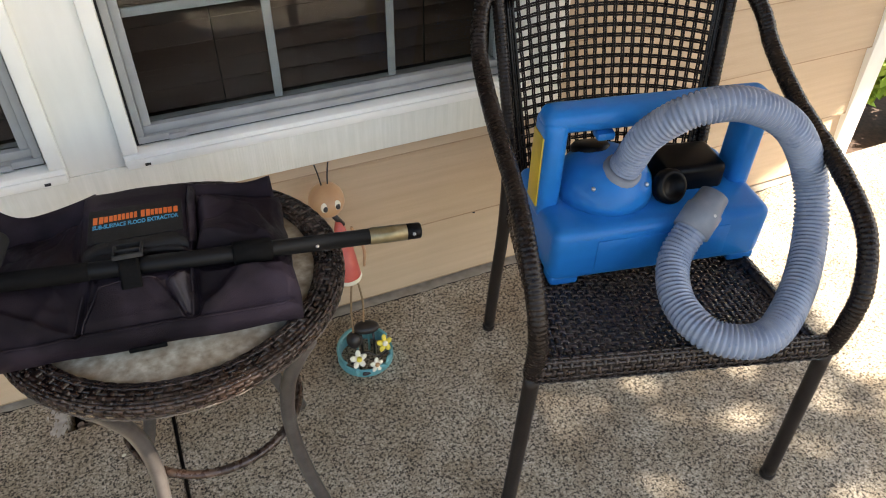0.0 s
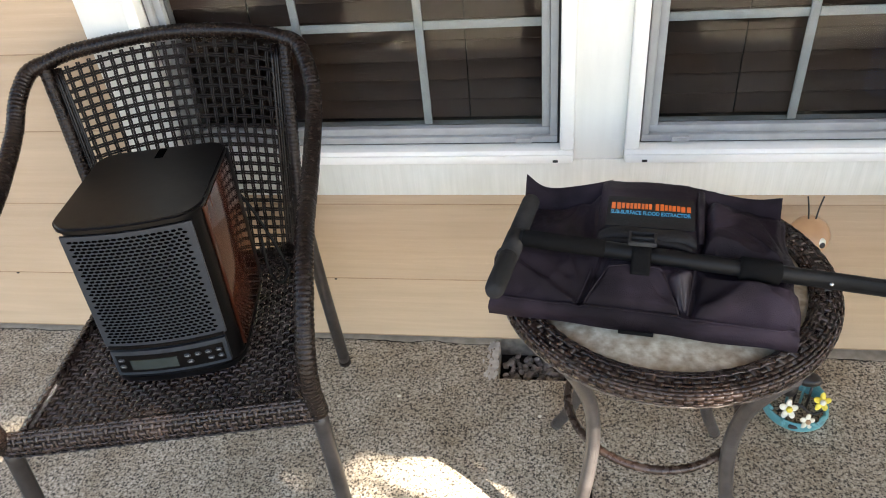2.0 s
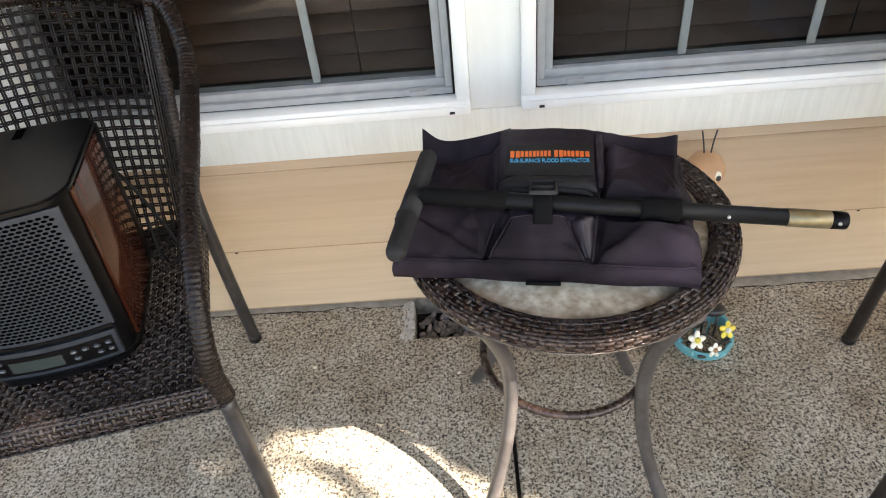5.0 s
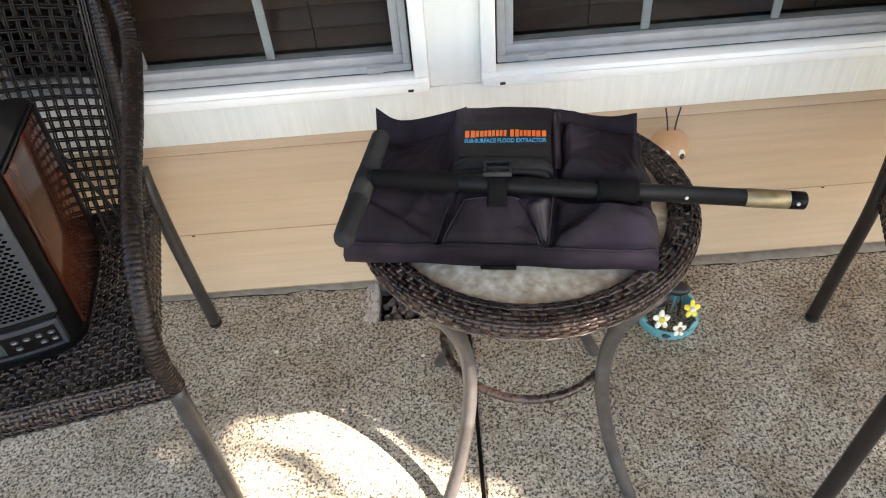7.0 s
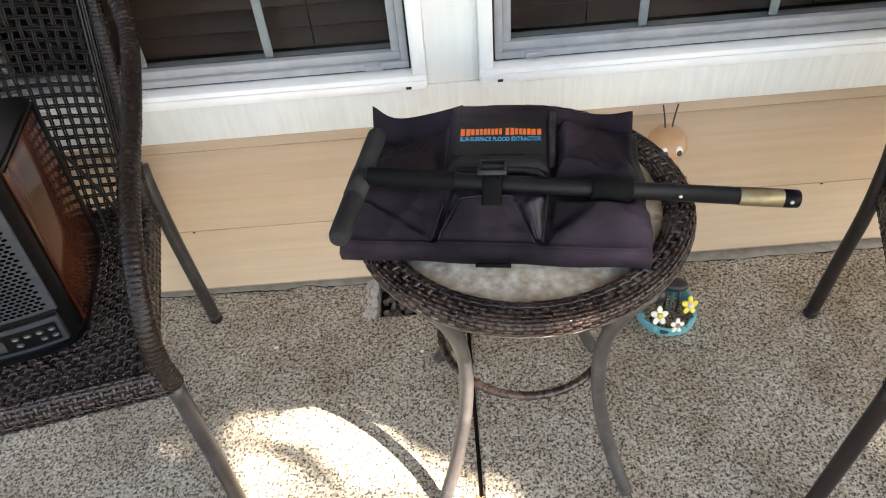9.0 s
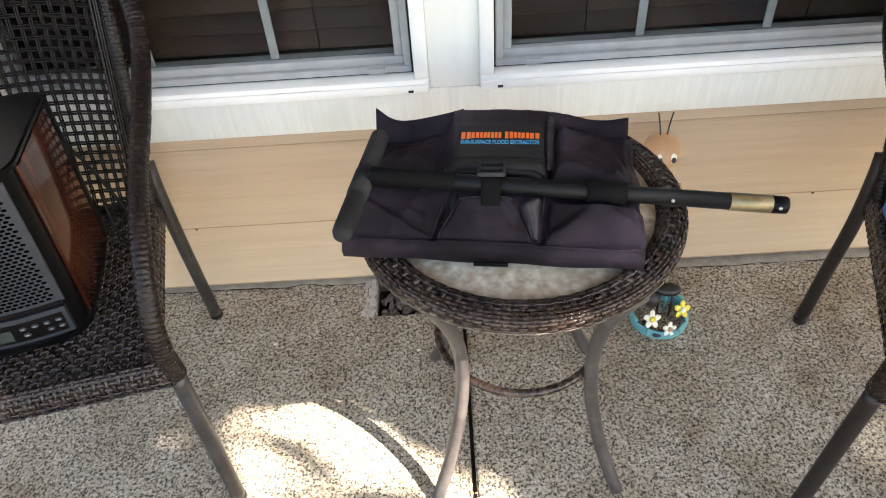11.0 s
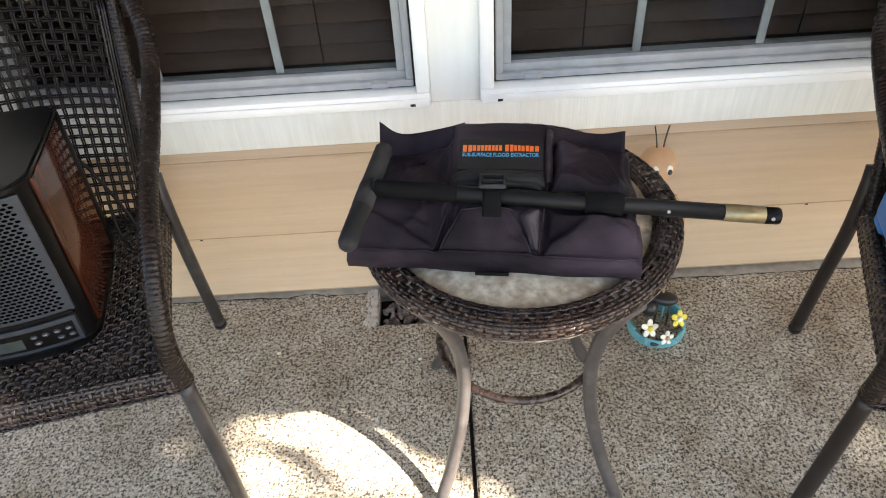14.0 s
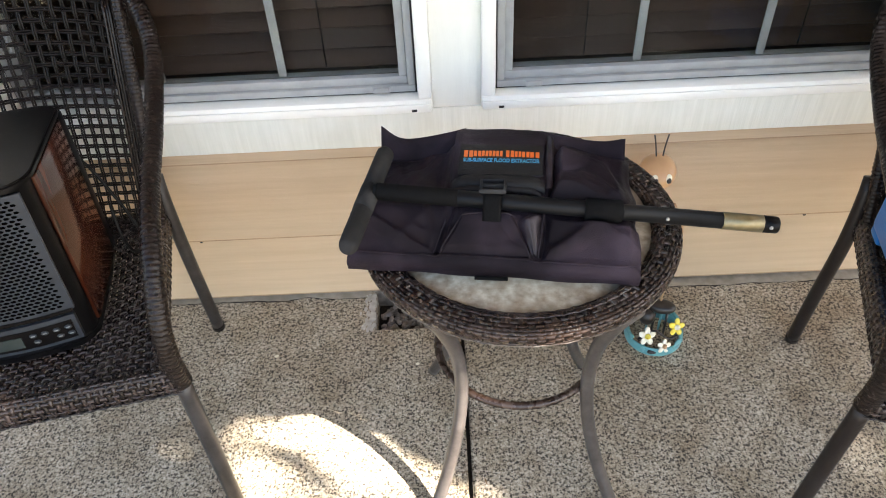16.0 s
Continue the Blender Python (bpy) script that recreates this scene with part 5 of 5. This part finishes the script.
    add(lathe([(0.026, 0.0), (0.028, 0.006), (0.024, 0.05), (0.018, 0.10), (0.010, 0.135), (0.006, 0.15)], 24, m), 4)
    add(lathe([(0.0285, -0.004), (0.030, 0.0), (0.0285, 0.006)], 24, m), 2)
    for sx in (-1, 1):
        add(sweep(spline([(-0.012 + sx * 0.012, 0.01, 0.36), (-0.012 + sx * 0.032, 0.0, 0.31), (-0.012 + sx * 0.026, -0.012, 0.27)], 10)[0], 0.0035, 8), 3)
    add(sweep([(-0.016, 0.012, 0.37), (-0.040, 0.010, 0.41)], 0.006, 8), 6)
    H = Vector((-0.046, 0.006, 0.445))
    ball(tuple(H), 0.0375, 3, 1, 0.95, 1.02)
    ball((H.x, H.y + 0.004, H.z + 0.024), 0.016, 6, 1, 1, 0.65)
    for ex in (-0.0125, 0.0135):
        ball((H.x + ex, H.y - 0.0305, H.z + 0.003), 0.0092, 2, 0.85, 0.5, 1.25)
        ball((H.x + ex + 0.001, H.y - 0.0342, H.z + 0.001), 0.0054, 6, 0.9, 0.5, 1.25)
    for sx, lean in ((-0.006, -0.010), (0.006, 0.006)):
        add(sweep(spline([(H.x + sx, H.y, H.z + 0.032), (H.x + sx + lean * 0.4, H.y, H.z + 0.06), (H.x + sx + lean, H.y - 0.002, H.z + 0.088)], 10)[0], 0.0016, 6), 6)
    # the figure leans back towards the wall
    verts = [(a + 0.05 * max(0.0, c - 0.10), b + 0.24 * max(0.0, c - 0.10), c - 0.155 * max(0.0, c - 0.10)) for a, b, c in verts]
    me = mesh_of("garden_figurine", verts, faces, mats)
    me.polygons.foreach_set("material_index", slots)
    ob = new("garden_figurine", me)
    ob.matrix_basis = pose(x, y, 0, 0, 0, 0)
    tagged(ob, "painted bug ornament on a teal flowered base beside the wall", "ornament")


figurine(0.506, -0.172)

# ---- round cover in the slab ----
cov = empty("cleanout_cover", pose(-0.942, -0.547, 0), "round weathered grey cleanout cover set in the concrete", "cover")
put("disc", mesh_of("disc", *lathe([(0.040, -0.01), (0.040, 0.002), (0.038, 0.0035), (0.010, 0.004), (0.001, 0.004)], 36), M["cover"]), cov)
rng = np.random.default_rng(8)
gash = [(0.0035 * math.sin(k * 1.7) + rng.uniform(-0.0012, 0.0012), -0.028 + 0.0056 * k, 0.0036) for k in range(11)]
put("chipped_edge", mesh_of("chipped_edge", *sweep(gash, [0.0042 + 0.0012 * (k % 3) for k in range(11)], 8, flat=0.22), M["spill"]), cov, "pale chipped edge of the slot")
put("slot", mesh_of("slot", *sweep(gash, [0.0016 + 0.0018 * (k % 2) for k in range(11)], 8, flat=0.75), M["gap"]), cov, "dark broken slot across the cover")

# ---- small pale chips lying on the slab ----
bm = bmesh.new()
for x, y, r in ((-0.347, -0.187, 0.006), (-0.027, -0.227, 0.0055), (-0.42, -0.20, 0.003), (0.25, -0.7, 0.003), (-0.75, -0.25, 0.003)):
    bmesh.ops.create_icosphere(bm, subdivisions=1, radius=r, matrix=pose(x, y, 0.001, 20, 10, 30) @ Matrix.Diagonal((1, 0.7, 0.35, 1)))
chips = part("stone_chips", bm, M["petal_white"])
tagged(chips, "few pale stone chips on the concrete", "stone chips", kind="stuff")

rng = np.random.default_rng(31)
lv = []
for k in range(26):
    x, y = JOINT + rng.normal(0, 0.012), -0.60 + rng.normal(0, 0.05)
    mm = pose(x, y, 0.003 + rng.uniform(0, 0.002), rng.uniform(-25, 25), rng.uniform(-25, 25), rng.uniform(0, 360))
    w, l = rng.uniform(0.0012, 0.003), rng.uniform(0.003, 0.009)
    lv.append(([tuple(mm @ Vector(q)) for q in ((-l, 0, 0), (0, -w, 0.0006), (l, 0, 0), (0, w, 0.0006), (0, 0, -0.0008))], [(0, 1, 4), (1, 2, 4), (2, 3, 4), (3, 0, 4), (0, 3, 2, 1)]))
litter = new("leaf_litter", mesh_of("leaf_litter", *join(*lv), M["debris"], False))
tagged(litter, "few dry brown leaf bits in the slab joint", "leaf litter", kind="stuff")


# ---- planting beside the house ----
def leaf_cloud(rng, centre, size, n, lw, ll):
    vs, fs = [], []
    for k in range(n):
        p = rng.normal(0, 1, 3)
        p = p / np.linalg.norm(p) * rng.uniform(0.3, 1) ** 0.5 * np.array(size)
        mm = pose(*(np.array(centre) + p), rng.uniform(-70, 70), rng.uniform(-70, 70), rng.uniform(0, 360))
        w, l = lw * rng.uniform(0.6, 1.2), ll * rng.uniform(0.6, 1.2)
        o = len(vs)
        for q in ((-l, 0, 0), (-l * 0.2, -w, 0.15 * w), (l, 0, 0), (-l * 0.2, w, 0.15 * w)):
            vs.append(tuple(mm @ Vector(q)))
        fs += [(o, o + 1, o + 2), (o, o + 2, o + 3)]
    return vs, fs


rng = np.random.default_rng(11)
GROUND = -0.07
for bx, by, bz, sz, mt, flowers in ((2.56, 0.34, 0.34, (0.20, 0.22, 0.30), "lime", None), (2.92, 0.20, 0.40, (0.24, 0.28, 0.34), "lime", None), (2.80, -0.02, 0.16, (0.15, 0.17, 0.13), "leaf", "petal_white"), (2.86, -0.34, 0.18, (0.18, 0.2, 0.15), "leaf", "petal_yellow")):
    sh = empty("garden_shrub", pose(bx, by, GROUND), "leafy green garden shrub in the bed beside the patio", "shrub", "garden shrubs")
    pv = [sweep(spline([(0, 0, 0), (sz[0] * 0.3 * math.cos(a), sz[1] * 0.3 * math.sin(a), bz * 0.6), (sz[0] * 0.7 * math.cos(a), sz[1] * 0.7 * math.sin(a), bz * 1.2)], 8)[0], [0.009 - 0.0009 * i for i in range(8)], 6) for a in np.linspace(0, 6, 6)]
    put("stems", mesh_of("stems", *join(*pv), M["bark"]), sh)
    put("foliage", mesh_of("foliage", *leaf_cloud(rng, (0, 0, bz), sz, 1100, 0.018, 0.034), M[mt], False), sh)
    if flowers:
        put("blossom", mesh_of("blossom", *leaf_cloud(rng, (0, 0, bz + 0.05), [1.02 * q for q in sz], 160, 0.014, 0.018), M[flowers], False), sh)

# ---- unseen tree added to shade the patio; crown gaps placed for the sun patches ----
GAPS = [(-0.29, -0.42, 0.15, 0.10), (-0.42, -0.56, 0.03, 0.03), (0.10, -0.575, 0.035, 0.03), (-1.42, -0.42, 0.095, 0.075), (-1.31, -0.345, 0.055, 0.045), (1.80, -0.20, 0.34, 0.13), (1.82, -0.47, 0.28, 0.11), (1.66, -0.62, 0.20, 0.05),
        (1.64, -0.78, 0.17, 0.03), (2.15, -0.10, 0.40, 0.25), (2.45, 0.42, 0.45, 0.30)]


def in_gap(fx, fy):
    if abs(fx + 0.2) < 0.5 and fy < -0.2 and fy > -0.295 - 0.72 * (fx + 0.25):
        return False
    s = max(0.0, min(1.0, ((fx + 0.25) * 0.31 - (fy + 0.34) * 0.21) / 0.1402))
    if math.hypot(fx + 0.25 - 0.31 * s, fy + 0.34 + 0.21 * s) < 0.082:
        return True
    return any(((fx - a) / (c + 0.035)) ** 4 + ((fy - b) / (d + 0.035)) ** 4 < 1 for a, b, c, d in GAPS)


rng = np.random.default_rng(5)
tree = empty("unseen_shade_tree", pose(4.2, -3.2, GROUND), "unseen leafy tree added to shade the patio", "tree")
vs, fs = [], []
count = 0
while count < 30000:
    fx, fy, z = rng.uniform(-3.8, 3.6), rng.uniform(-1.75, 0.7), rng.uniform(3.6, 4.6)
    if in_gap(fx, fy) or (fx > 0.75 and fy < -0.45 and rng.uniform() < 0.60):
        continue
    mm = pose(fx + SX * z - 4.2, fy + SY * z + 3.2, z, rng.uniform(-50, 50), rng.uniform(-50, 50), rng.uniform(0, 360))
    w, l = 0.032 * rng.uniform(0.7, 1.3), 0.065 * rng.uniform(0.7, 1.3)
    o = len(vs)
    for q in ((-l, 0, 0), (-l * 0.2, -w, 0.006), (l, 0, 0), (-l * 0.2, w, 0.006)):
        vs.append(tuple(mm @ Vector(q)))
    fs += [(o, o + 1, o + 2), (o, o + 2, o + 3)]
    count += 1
# sprigs added in the widest gap to break up its sun patch
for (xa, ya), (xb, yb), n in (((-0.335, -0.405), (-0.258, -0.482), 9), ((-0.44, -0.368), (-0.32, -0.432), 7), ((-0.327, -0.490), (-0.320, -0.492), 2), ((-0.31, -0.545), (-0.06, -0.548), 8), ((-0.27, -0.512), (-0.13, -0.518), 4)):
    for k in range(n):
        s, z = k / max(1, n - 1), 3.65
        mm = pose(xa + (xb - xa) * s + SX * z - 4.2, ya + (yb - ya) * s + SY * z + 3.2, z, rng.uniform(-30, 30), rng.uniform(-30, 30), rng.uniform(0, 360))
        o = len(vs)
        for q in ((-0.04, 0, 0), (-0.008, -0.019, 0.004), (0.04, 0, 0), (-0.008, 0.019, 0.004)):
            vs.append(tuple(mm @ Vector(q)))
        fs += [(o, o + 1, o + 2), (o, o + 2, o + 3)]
put("crown", mesh_of("crown", vs, fs, M["leaf"], False), tree, "green leafy crown with gaps placed for sun patches")
limbs = [sweep(spline([(0, 0, 0), (0.03, 0.02, 1.2), (-0.05, 0.05, 2.4), (-0.1, 0.1, 3.4)], 20)[0], [0.15 - 0.003 * i for i in range(20)], 12)]
for a, b in ((-3.6, 0.4), (-1.8, 0.7), (1.2, 0.6), (2.8, 0.4), (-0.6, -0.7)):
    limbs.append(sweep(spline([(-0.1, 0.1, 3.2), (a * 0.4, b * 0.4, 4.0), (a, b, 4.9)], 14)[0], [0.075 - 0.0048 * i for i in range(14)], 8))
put("trunk", mesh_of("trunk", *join(*limbs), M["bark"]), tree)
